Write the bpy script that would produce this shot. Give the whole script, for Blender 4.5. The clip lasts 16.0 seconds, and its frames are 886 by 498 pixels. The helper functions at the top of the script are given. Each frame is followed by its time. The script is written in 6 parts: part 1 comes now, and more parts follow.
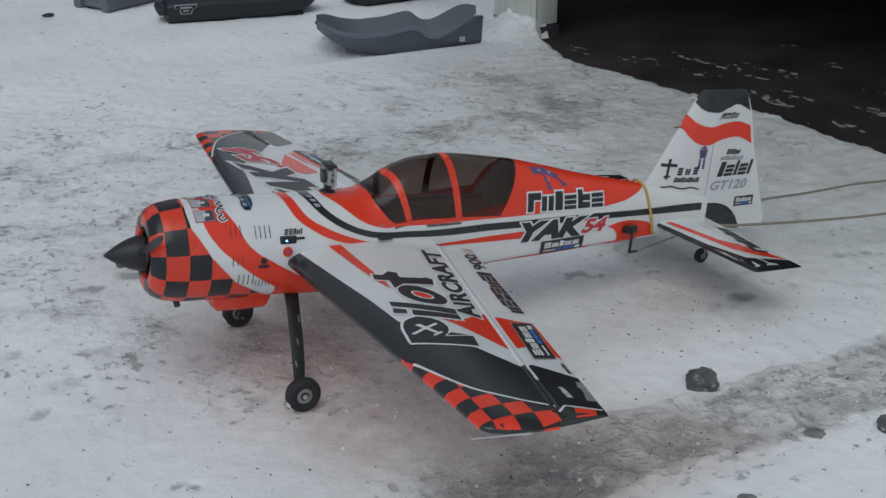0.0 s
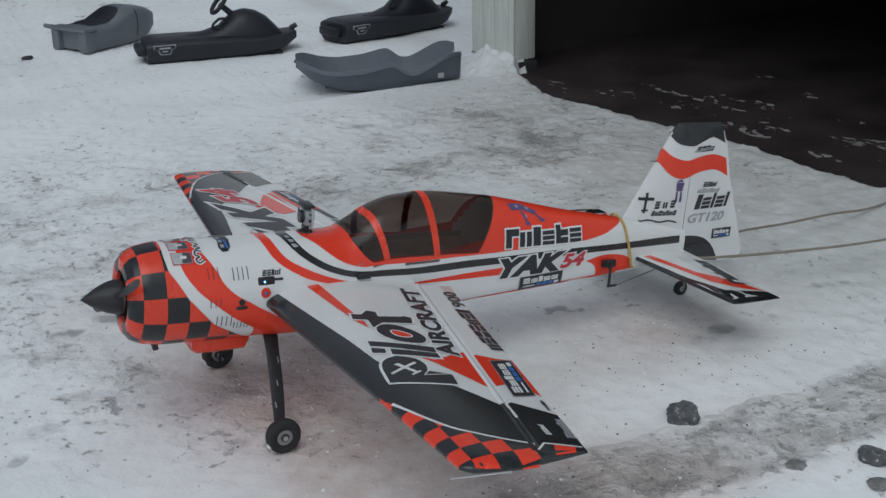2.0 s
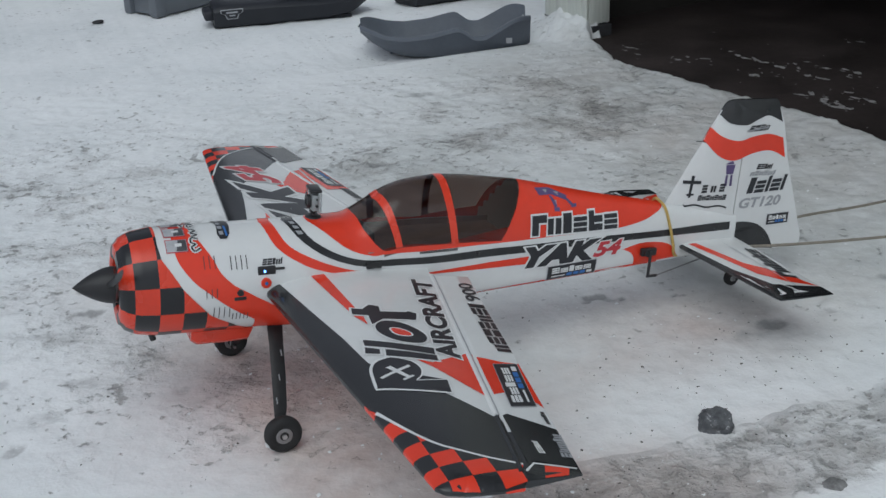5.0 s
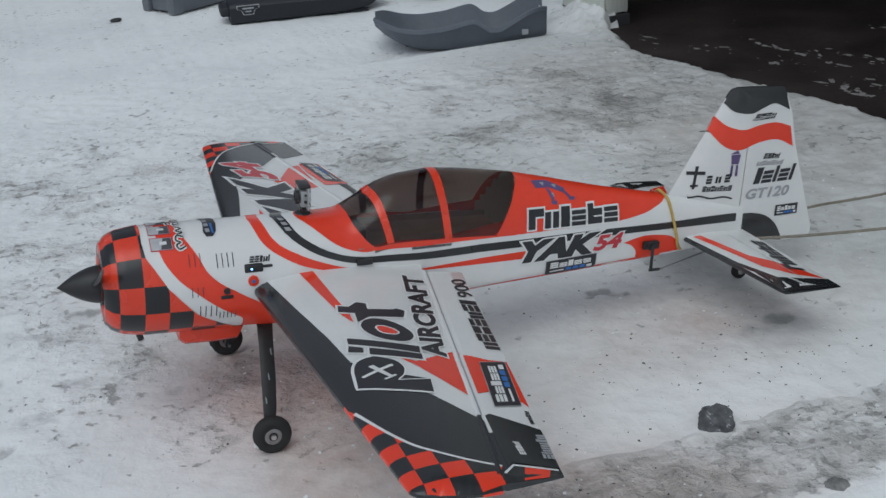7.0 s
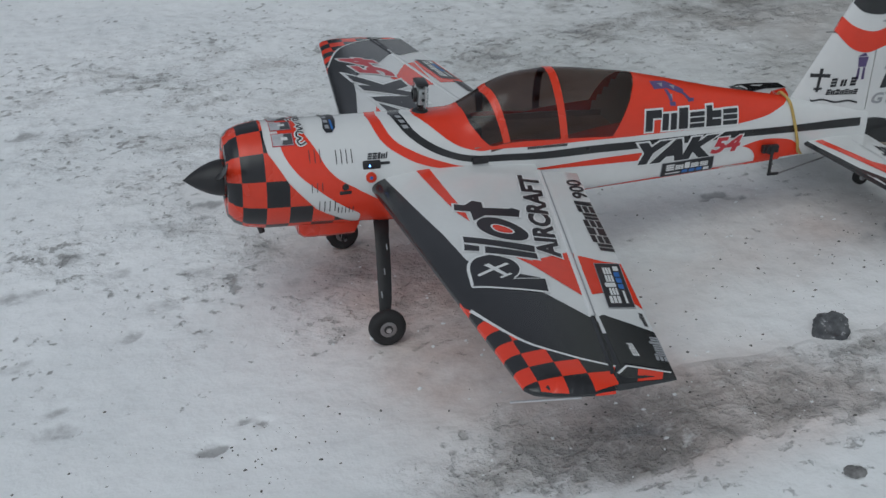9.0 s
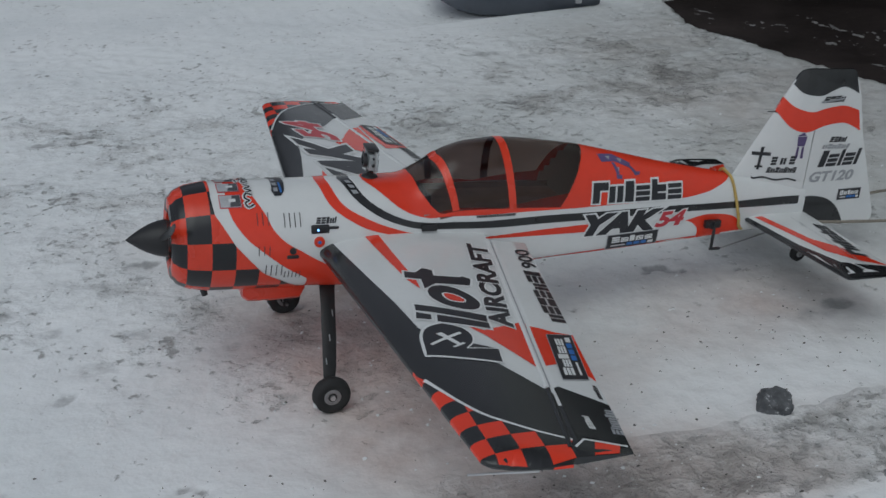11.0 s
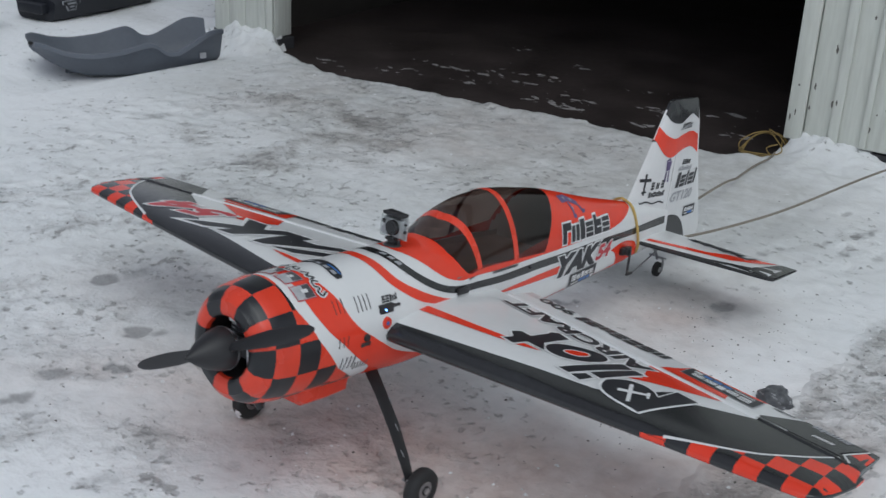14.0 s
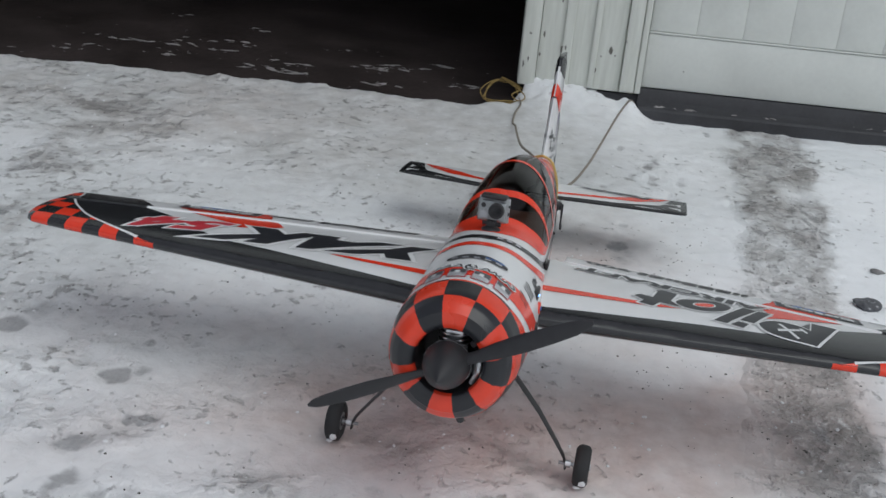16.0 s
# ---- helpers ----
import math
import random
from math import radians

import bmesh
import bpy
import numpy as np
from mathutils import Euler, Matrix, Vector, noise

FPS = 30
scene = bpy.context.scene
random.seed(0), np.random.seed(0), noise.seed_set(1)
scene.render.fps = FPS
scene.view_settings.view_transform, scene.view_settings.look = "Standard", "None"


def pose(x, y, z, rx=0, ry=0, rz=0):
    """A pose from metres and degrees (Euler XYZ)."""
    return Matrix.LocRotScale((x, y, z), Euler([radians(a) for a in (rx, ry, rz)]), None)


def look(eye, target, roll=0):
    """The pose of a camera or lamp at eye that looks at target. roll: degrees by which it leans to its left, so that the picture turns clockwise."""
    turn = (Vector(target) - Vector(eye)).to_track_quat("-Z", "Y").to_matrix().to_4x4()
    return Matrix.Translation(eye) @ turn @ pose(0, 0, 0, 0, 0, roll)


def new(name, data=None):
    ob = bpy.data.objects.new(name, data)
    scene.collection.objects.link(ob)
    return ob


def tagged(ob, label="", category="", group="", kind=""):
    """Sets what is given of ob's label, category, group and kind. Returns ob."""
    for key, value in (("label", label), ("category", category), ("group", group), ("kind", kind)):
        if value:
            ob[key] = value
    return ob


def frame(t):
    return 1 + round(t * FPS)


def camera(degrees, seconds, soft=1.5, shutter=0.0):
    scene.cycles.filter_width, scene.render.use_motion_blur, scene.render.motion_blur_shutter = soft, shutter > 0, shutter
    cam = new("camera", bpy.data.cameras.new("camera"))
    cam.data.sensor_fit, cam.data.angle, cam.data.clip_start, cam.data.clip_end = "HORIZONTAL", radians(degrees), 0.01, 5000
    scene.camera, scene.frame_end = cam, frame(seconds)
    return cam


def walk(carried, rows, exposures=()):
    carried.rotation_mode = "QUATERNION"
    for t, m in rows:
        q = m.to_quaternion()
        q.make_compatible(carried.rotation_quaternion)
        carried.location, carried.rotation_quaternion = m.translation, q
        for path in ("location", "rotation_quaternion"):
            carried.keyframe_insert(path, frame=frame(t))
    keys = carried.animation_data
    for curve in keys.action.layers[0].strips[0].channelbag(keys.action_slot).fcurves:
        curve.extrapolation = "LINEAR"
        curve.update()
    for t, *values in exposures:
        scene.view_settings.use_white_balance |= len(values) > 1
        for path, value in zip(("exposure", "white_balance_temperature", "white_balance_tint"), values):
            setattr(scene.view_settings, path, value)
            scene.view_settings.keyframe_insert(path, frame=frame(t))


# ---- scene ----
cam = camera(41.5, 16.0, 1.5, 0.15)
PATH = [
    (0, (-0.826, -2.756, 1.532), (-0.004, -1.106, 0.756), -0.6),
    (0.5, (-0.826, -2.754, 1.532), (0.014, -1.106, 0.771), -0.6),
    (1, (-0.825, -2.737, 1.542), (0.039, -1.099, 0.788), -0.6),
    (1.5, (-0.772, -2.782, 1.512), (0.055, -1.115, 0.776), -3.0),
    (2, (-0.809, -2.763, 1.543), (0.046, -1.106, 0.820), -1.3),
    (2.5, (-0.773, -2.763, 1.516), (0.074, -1.103, 0.791), -2.1),
    (3, (-0.695, -2.750, 1.505), (0.134, -1.084, 0.773), -3.4),
    (3.5, (-0.613, -2.732, 1.514), (0.132, -1.002, 0.748), -1.9),
    (4, (-0.586, -2.684, 1.530), (0.199, -0.965, 0.733), -1.4),
    (4.5, (-0.509, -2.681, 1.526), (0.180, -0.978, 0.735), -2.5),
    (4.7, (-0.513, -2.673, 1.531), (0.171, -0.964, 0.748), -2.5),
    (6.8, (-0.374, -2.642, 1.529), (0.245, -0.914, 0.734), -4.5),
    (7, (-0.380, -2.647, 1.502), (0.238, -0.916, 0.713), -4.0),
    (7.5, (-0.416, -2.647, 1.499), (0.142, -0.918, 0.662), -3.4),
    (8, (-0.417, -2.651, 1.516), (-0.029, -0.936, 0.561), -6.0),
    (8.2, (-0.414, -2.657, 1.510), (-0.005, -0.943, 0.564), -5.5),
    (10.3, (-0.407, -2.637, 1.547), (0.012, -0.914, 0.620), -5.2),
    (10.5, (-0.436, -2.628, 1.526), (0.023, -0.909, 0.612), -5.0),
    (11, (-0.472, -2.610, 1.518), (0.097, -0.888, 0.674), -1.9),
    (11.5, (-0.632, -2.545, 1.516), (0.103, -0.878, 0.690), 0.9),
    (12, (-0.875, -2.456, 1.464), (-0.022, -0.839, 0.652), 2.2),
    (12.5, (-1.007, -2.240, 1.453), (0.030, -0.715, 0.680), 3.4),
    (13, (-1.198, -2.053, 1.446), (-0.036, -0.635, 0.649), 3.6),
    (13.5, (-1.523, -1.839, 1.434), (-0.208, -0.586, 0.598), 3.1),
    (14, (-1.636, -1.613, 1.462), (-0.188, -0.458, 0.708), 2.9),
    (14.1, (-1.698, -1.547, 1.397), (-0.258, -0.375, 0.653), 0.2),
    (14.5, (-1.851, -1.312, 1.410), (-0.260, -0.381, 0.633), 3.3),
    (15, (-2.052, -1.033, 1.402), (-0.392, -0.258, 0.601), 1.8),
    (15.5, (-2.128, -0.636, 1.349), (-0.371, -0.104, 0.556), 4.7),
    (16, (-2.153, -0.291, 1.393), (-0.330, 0.015, 0.629), 5.6),
]
walk(cam, [(t, look(eye, target, roll)) for t, eye, target, roll in PATH], [(0.0, -0.25, 6400, 10), (1.0, -0.18, 6400, 10), (2.0, -0.18, 6400, 10), (2.5, -0.11, 6400, 10), (4.0, -0.10, 6400, 10), (4.7, -0.11, 6400, 10), (7.0, -0.11, 6400, 10), (8.2, -0.19, 6400, 10), (10.3, -0.46, 6400, 10), (11.0, -0.47, 6400, 10), (11.5, -0.35, 6400, 10), (12.0, -0.21, 6400, 10), (12.5, -0.24, 6400, 11), (13.0, -0.09, 6400, 11), (13.5, 0.06, 6400, 12), (14.0, 0.0, 6400, 12), (14.5, 0.05, 6520, 12), (16.0, 0.08, 6570, 13)])

# ---- world, sun, exposure ----
world = bpy.data.worlds.new("overcast_sky")
scene.world = world
world.use_nodes = True
wn = world.node_tree
wn.nodes.clear()
w_out = wn.nodes.new("ShaderNodeOutputWorld")
w_bg = wn.nodes.new("ShaderNodeBackground")
w_sky = wn.nodes.new("ShaderNodeTexSky")
w_hue = wn.nodes.new("ShaderNodeHueSaturation")
w_sky.sky_type = "NISHITA"
w_sky.sun_disc = False
w_sky.sun_elevation = radians(59)
w_sky.sun_rotation = radians(215)
w_sky.air_density, w_sky.dust_density, w_sky.ozone_density = 1.0, 1.5, 1.5
w_hue.inputs["Saturation"].default_value = 0.36
w_bg.inputs["Strength"].default_value = 0.119
wn.links.new(w_sky.outputs[0], w_hue.inputs["Color"])
wn.links.new(w_hue.outputs[0], w_bg.inputs["Color"])
wn.links.new(w_bg.outputs[0], w_out.inputs["Surface"])
sun = new("sun", bpy.data.lights.new("sun", "SUN"))
sun.data.energy, sun.data.angle, sun.data.color = 0.75, radians(50), (0.86, 0.99, 0.98)
sun.matrix_world = look((-2.0, -2.2, 5.0), (0, 0, 0))

# ---- materials ----
def node_mat(name):
    m = bpy.data.materials.new(name)
    m.use_nodes = True
    t = m.node_tree
    return m, t, t.nodes["Principled BSDF"]


def noise_node(t, scale, detail=4.0, rough=0.55, coords=None, stretch=None):
    n = t.nodes.new("ShaderNodeTexNoise")
    n.inputs["Scale"].default_value = scale
    n.inputs["Detail"].default_value = detail
    n.inputs["Roughness"].default_value = rough
    src = coords
    if src is None:
        src = t.nodes.new("ShaderNodeTexCoord").outputs["Object"]
    if stretch:
        mp = t.nodes.new("ShaderNodeMapping")
        mp.inputs["Scale"].default_value = stretch
        t.links.new(src, mp.inputs["Vector"])
        src = mp.outputs[0]
    t.links.new(src, n.inputs["Vector"])
    return n.outputs["Fac"]


def ramp(t, fac, stops):
    r = t.nodes.new("ShaderNodeValToRGB")
    while len(r.color_ramp.elements) < len(stops):
        r.color_ramp.elements.new(0.5)
    for e, (p, c) in zip(r.color_ramp.elements, stops):
        e.position = p
        e.color = (*c, 1) if len(c) == 3 else c
    t.links.new(fac, r.inputs[0])
    return r.outputs[0]


def mixc(t, fac, a, b):
    m = t.nodes.new("ShaderNodeMix")
    m.data_type = "RGBA"
    for sock, val in ((m.inputs[0], fac), (m.inputs[6], a), (m.inputs[7], b)):
        if isinstance(val, (int, float)):
            sock.default_value = val
        elif isinstance(val, tuple):
            sock.default_value = (*val, 1)
        else:
            t.links.new(val, sock)
    return m.outputs[2]


def mathn(t, op, a, b=0.0, clamp=False):
    m = t.nodes.new("ShaderNodeMath")
    m.operation = op
    m.use_clamp = clamp
    for sock, val in ((m.inputs[0], a), (m.inputs[1], b)):
        if isinstance(val, (int, float)):
            sock.default_value = val
        else:
            t.links.new(val, sock)
    return m.outputs[0]


def bump(t, bsdf, fac, strength, dist):
    b = t.nodes.new("ShaderNodeBump")
    b.inputs["Strength"].default_value = strength
    b.inputs["Distance"].default_value = dist
    t.links.new(fac, b.inputs["Height"])
    t.links.new(b.outputs[0], bsdf.inputs["Normal"])
    return b


def plain(name, col, rough=0.4, metal=0.0, vary=0.12, scale=14.0, coat=0.0, bumps=0.0, bscale=120.0):
    """A material whose tone wanders at two scales, with fine relief."""
    m, t, p = node_mat(name)
    lo = tuple(c * (1 - vary) for c in col)
    hi = tuple(min(1.0, c * (1 + vary)) for c in col)
    big = noise_node(t, scale, 3)
    fine = noise_node(t, scale * 9, 2)
    f = mathn(t, "ADD", mathn(t, "MULTIPLY", big, 0.7), mathn(t, "MULTIPLY", fine, 0.3))
    t.links.new(ramp(t, f, ((0.3, lo), (0.7, hi))), p.inputs["Base Color"])
    r = mathn(t, "ADD", mathn(t, "MULTIPLY", big, 0.16), rough - 0.08)
    t.links.new(r, p.inputs["Roughness"])
    p.inputs["Metallic"].default_value = metal
    p.inputs["Coat Weight"].default_value = coat
    p.inputs["Coat Roughness"].default_value = 0.12
    if bumps:
        bump(t, p, noise_node(t, bscale, 3), bumps, 0.002)
    return m


FILM_WHITE = plain("film_white", (0.70, 0.71, 0.71), 0.22, vary=0.035, scale=7, bumps=0.12, bscale=28)
FILM_RED = plain("film_red", (0.76, 0.050, 0.022), 0.22, vary=0.06, scale=7, bumps=0.12, bscale=28)
FILM_BLACK = plain("film_black", (0.022, 0.023, 0.025), 0.22, vary=0.2, scale=7, bumps=0.10, bscale=28)
FILM_BLACK.node_tree.nodes["Principled BSDF"].inputs["Specular IOR Level"].default_value = 0.6
PAINT_RED = plain("paint_red", (0.72, 0.052, 0.022), 0.28, vary=0.08, scale=9)
PAINT_BLACK = plain("paint_black", (0.014, 0.015, 0.018), 0.3, vary=0.2, scale=9)
VINYL_BLACK = plain("vinyl_black", (0.02, 0.021, 0.026), 0.38, vary=0.15)
VINYL_WHITE = plain("vinyl_white", (0.70, 0.71, 0.71), 0.38, vary=0.04)
VINYL_GREY = plain("vinyl_grey", (0.33, 0.34, 0.36), 0.38, vary=0.08)
VINYL_CRIMSON = plain("vinyl_crimson", (0.50, 0.035, 0.05), 0.38, vary=0.08)
VINYL_SILVER = plain("vinyl_silver", (0.50, 0.51, 0.53), 0.3, metal=0.3, vary=0.25, scale=30)
VINYL_DARK = plain("vinyl_dark_grey", (0.07, 0.072, 0.08), 0.35, vary=0.3, scale=30)
VINYL_BLUE = plain("vinyl_blue", (0.03, 0.16, 0.48), 0.38, vary=0.1)
VINYL_PURPLE = plain("vinyl_purple", (0.10, 0.07, 0.18), 0.38, vary=0.2)
BLACK_PLASTIC = plain("black_plastic", (0.02, 0.02, 0.022), 0.42, vary=0.2, bumps=0.1)
CARBON = plain("carbon_laminate", (0.016, 0.016, 0.018), 0.48, vary=0.25, scale=60)
RUBBER = plain("tyre_rubber", (0.018, 0.018, 0.019), 0.75, vary=0.3, scale=40, bumps=0.3)
ALLOY = plain("alloy", (0.62, 0.62, 0.63), 0.35, metal=1.0, vary=0.1)
STEEL = plain("steel_wire", (0.35, 0.35, 0.36), 0.38, metal=1.0, vary=0.15)
COCKPIT = plain("cockpit_lining", (0.28, 0.22, 0.19), 0.7, vary=0.3)
ENGINE = plain("engine_cast", (0.10, 0.10, 0.105), 0.5, metal=0.7, vary=0.3, scale=40)
CASE_GREY = plain("camera_silver", (0.42, 0.43, 0.44), 0.4, vary=0.06)
LENS = plain("lens_glass", (0.008, 0.008, 0.01), 0.08, vary=0.1)
ROPE_TAN = plain("rope_tan", (0.22, 0.195, 0.16), 0.85, vary=0.3, scale=90)
ROPE_YELLOW = plain("rope_yellow", (0.26, 0.18, 0.06), 0.8, vary=0.3, scale=90)
STRAP_TAN = plain("strap_tan", (0.48, 0.33, 0.10), 0.8, vary=0.2, scale=90)


def glass_mat(name, tint, gloss_rough):
    m, t, p = node_mat(name)
    t.nodes.remove(p)
    tr = t.nodes.new("ShaderNodeBsdfTransparent")
    tr.inputs[0].default_value = (*tint, 1)
    gl = t.nodes.new("ShaderNodeBsdfGlossy")
    gl.inputs["Roughness"].default_value = gloss_rough
    lw = t.nodes.new("ShaderNodeLayerWeight")
    lw.inputs["Blend"].default_value = 0.5
    edge = mathn(t, "POWER", lw.outputs["Facing"], 4.0)
    gloss = mathn(t, "ADD", mathn(t, "MULTIPLY", edge, 0.55), 0.04)
    mx = t.nodes.new("ShaderNodeMixShader")
    t.links.new(gloss, mx.inputs[0])
    t.links.new(tr.outputs[0], mx.inputs[1])
    t.links.new(gl.outputs[0], mx.inputs[2])
    t.links.new(mx.outputs[0], t.nodes["Material Output"].inputs["Surface"])
    return m


SMOKED = glass_mat("smoked_acrylic", (0.37, 0.30, 0.275), 0.10)
CLEAR = glass_mat("clear_polycarbonate", (0.86, 0.88, 0.88), 0.05)


def led_mat():
    m, t, p = node_mat("blue_led")
    p.inputs["Base Color"].default_value = (0.05, 0.2, 1, 1)
    p.inputs["Emission Color"].default_value = (0.15, 0.4, 1, 1)
    p.inputs["Emission Strength"].default_value = 6.0
    return m


LED = led_mat()


def snow_mat():
    """Trodden snow: clean crust, lumpy trampled snow, grey slush, brown grit. The layers wear, stain, mark and dirt are laid out with the ground."""
    m, t, p = node_mat("trodden_snow")
    geo = t.nodes.new("ShaderNodeTexCoord").outputs["Object"]
    def layer(name):
        n = t.nodes.new("ShaderNodeAttribute")
        n.attribute_name = name
        return n.outputs["Fac"]
    def over(fac, edge, gain):
        return mathn(t, "MULTIPLY", mathn(t, "SUBTRACT", fac, edge), gain, True)
    wear, stain_shade, mark, dirt = (layer(k) for k in ("wear", "stain_shade", "mark", "dirt"))
    n_wide = noise_node(t, 1.1, 3, 0.5, geo)
    n_group = noise_node(t, 2.7, 3, 0.6, geo)
    n_patch = noise_node(t, 7.0, 4, 0.6, geo)
    n_lump = noise_node(t, 19.0, 4, 0.6, geo)
    n_fleck = noise_node(t, 27.0, 5, 0.62, geo)
    n_crumb = noise_node(t, 62.0, 4, 0.65, geo)
    n_grit = noise_node(t, 140.0, 3, 0.65, geo)
    # clean crust, a little duller in broad patches
    base = ramp(t, n_wide, ((0.36, (0.79, 0.815, 0.83)), (0.60, (0.865, 0.882, 0.895))))
    base = mixc(t, mathn(t, "MULTIPLY", over(n_patch, 0.46, 5.0), 0.42), base, (0.90, 0.915, 0.925))
    # driveway dirt ground into the snow, and the grey below the tail
    grey = mathn(t, "MULTIPLY", dirt, mathn(t, "ADD", mathn(t, "MULTIPLY", n_patch, 1.2), 0.22), True)
    base = mixc(t, mathn(t, "MULTIPLY", grey, 0.80), base, mixc(t, n_lump, (0.27, 0.27, 0.255), (0.58, 0.59, 0.57)))
    # brown staining, with shade and red bounce under the model painted in
    st = mathn(t, "MULTIPLY", stain_shade, mathn(t, "ADD", mathn(t, "MULTIPLY", n_patch, 1.0), 0.36), True)
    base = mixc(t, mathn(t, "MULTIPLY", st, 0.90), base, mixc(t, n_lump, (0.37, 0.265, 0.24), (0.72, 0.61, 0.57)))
    # shade in the hollows between the trampled lumps, painted as grey
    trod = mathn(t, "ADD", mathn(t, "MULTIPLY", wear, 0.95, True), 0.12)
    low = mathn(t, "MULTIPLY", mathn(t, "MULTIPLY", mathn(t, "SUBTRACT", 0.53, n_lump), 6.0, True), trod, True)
    thin = mathn(t, "SUBTRACT", 1.0, mathn(t, "MULTIPLY", stain_shade, 0.65, True))
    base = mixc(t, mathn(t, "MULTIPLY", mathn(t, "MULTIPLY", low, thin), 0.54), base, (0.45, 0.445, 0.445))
    # grey slush in the wheel track
    slush = mathn(t, "MULTIPLY", over(wear, 0.40, 1.9), mathn(t, "ADD", mathn(t, "MULTIPLY", n_patch, 2.4), -0.45), True)
    base = mixc(t, mathn(t, "MULTIPLY", slush, 0.86), base, mixc(t, n_crumb, (0.17, 0.157, 0.145), (0.46, 0.435, 0.415)))
    # dull footmarks
    foot = mathn(t, "MULTIPLY", over(mathn(t, "ADD", mathn(t, "MULTIPLY", mark, 0.55), mathn(t, "MULTIPLY", n_lump, 0.75)), 0.52, 4.5), over(mark, 0.10, 2.2), True)
    base = mixc(t, mathn(t, "MULTIPLY", foot, 0.74), base, mixc(t, n_crumb, (0.15, 0.15, 0.155), (0.40, 0.40, 0.405)))
    # dark flecks, gathered in loose groups
    lift = mathn(t, "ADD", mathn(t, "MULTIPLY", mathn(t, "SUBTRACT", n_group, 0.5), 0.42), mathn(t, "MULTIPLY", wear, 0.12))
    fleck = over(mathn(t, "ADD", lift, n_fleck), 0.622, 11.0)
    base = mixc(t, mathn(t, "MULTIPLY", mathn(t, "MULTIPLY", fleck, thin), 0.64), base, mixc(t, n_crumb, (0.10, 0.097, 0.094), (0.36, 0.352, 0.345)))
    # white clods left on the slush
    clods = mathn(t, "MULTIPLY", over(mathn(t, "ADD", mathn(t, "MULTIPLY", n_lump, 0.6), mathn(t, "MULTIPLY", n_crumb, 0.4)), 0.555, 9.0), slush, True)
    base = mixc(t, mathn(t, "MULTIPLY", clods, 0.75), base, (0.80, 0.80, 0.80))
    g = over(mathn(t, "ADD", mathn(t, "MULTIPLY", wear, 0.07), n_grit), 0.70, 11.0)
    base = mixc(t, mathn(t, "MULTIPLY", mathn(t, "MULTIPLY", g, trod), 0.8), base, (0.10, 0.093, 0.085))
    t.links.new(base, p.inputs["Base Color"])
    t.links.new(ramp(t, slush, ((0.0, (0.85, 0.85, 0.85)), (1.0, (0.58, 0.58, 0.58)))), p.inputs["Roughness"])
    p.inputs["Specular IOR Level"].default_value = 0.3
    h = mathn(t, "MULTIPLY", n_lump, mathn(t, "ADD", mathn(t, "MULTIPLY", wear, 1.0, True), 0.20))
    h = mathn(t, "ADD", h, mathn(t, "MULTIPLY", n_crumb, mathn(t, "ADD", mathn(t, "MULTIPLY", wear, 0.24, True), 0.035)))
    h = mathn(t, "SUBTRACT", h, mathn(t, "MULTIPLY", fleck, 0.15))
    bump(t, p, h, 0.8, 0.036)
    return m


SNOW = snow_mat()


def concrete_mat():
    m, t, p = node_mat("wet_dark_concrete")
    geo = t.nodes.new("ShaderNodeTexCoord").outputs["Object"]
    a = noise_node(t, 2.2, 5, 0.6, geo)
    b = noise_node(t, 30, 4, 0.7, geo)
    f = mathn(t, "ADD", mathn(t, "MULTIPLY", a, 0.7), mathn(t, "MULTIPLY", b, 0.3))
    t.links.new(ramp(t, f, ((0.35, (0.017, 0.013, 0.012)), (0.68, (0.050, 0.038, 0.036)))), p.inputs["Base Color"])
    t.links.new(ramp(t, a, ((0.35, (0.65, 0.65, 0.65)), (0.65, (0.9, 0.9, 0.9)))), p.inputs["Roughness"])
    p.inputs["Specular IOR Level"].default_value = 0.25
    bump(t, p, b, 0.3, 0.006)
    return m


CONCRETE = concrete_mat()


def painted_board_mat():
    m, t, p = node_mat("weathered_white_boards")
    geo = t.nodes.new("ShaderNodeTexCoord").outputs["Object"]
    rnd = t.nodes.new("ShaderNodeObjectInfo").outputs["Random"]
    grain = noise_node(t, 9, 4, 0.6, geo, (6, 6, 0.5))
    chips = noise_node(t, 15, 3, 0.55, geo, (1.0, 1.0, 0.55))
    base = ramp(t, grain, ((0.3, (0.55, 0.57, 0.525)), (0.7, (0.67, 0.695, 0.645))))
    base = mixc(t, mathn(t, "MULTIPLY", rnd, 0.25), base, (0.60, 0.62, 0.565))
    c = mathn(t, "MULTIPLY", mathn(t, "SUBTRACT", chips, 0.725), 30, True)
    t.links.new(mixc(t, c, base, (0.16, 0.15, 0.14)), p.inputs["Base Color"])
    p.inputs["Roughness"].default_value = 0.6
    bump(t, p, grain, 0.25, 0.004)
    return m


BOARD_WHITE = painted_board_mat()
DOOR_WHITE = plain("door_white", (0.63, 0.655, 0.62), 0.5, vary=0.07, scale=5, bumps=0.1)
FLAKED = plain("bare_weathered_wood", (0.13, 0.125, 0.11), 0.8, vary=0.4, scale=60)
PLINTH = plain("dark_plinth", (0.035, 0.036, 0.04), 0.7, vary=0.35, scale=9, bumps=0.4, bscale=40)
# near black: the lack of light inside the garage is put into the colour
SHADE_TIMBER = plain("shade_timber", (0.022, 0.019, 0.017), 0.8, vary=0.3, scale=5)
SLATE = plain("slate_blue_paint", (0.035, 0.042, 0.055), 0.6, vary=0.2, scale=3)
SLED_GREY = plain("grey_polyethylene", (0.105, 0.12, 0.145), 0.5, vary=0.12, scale=6)
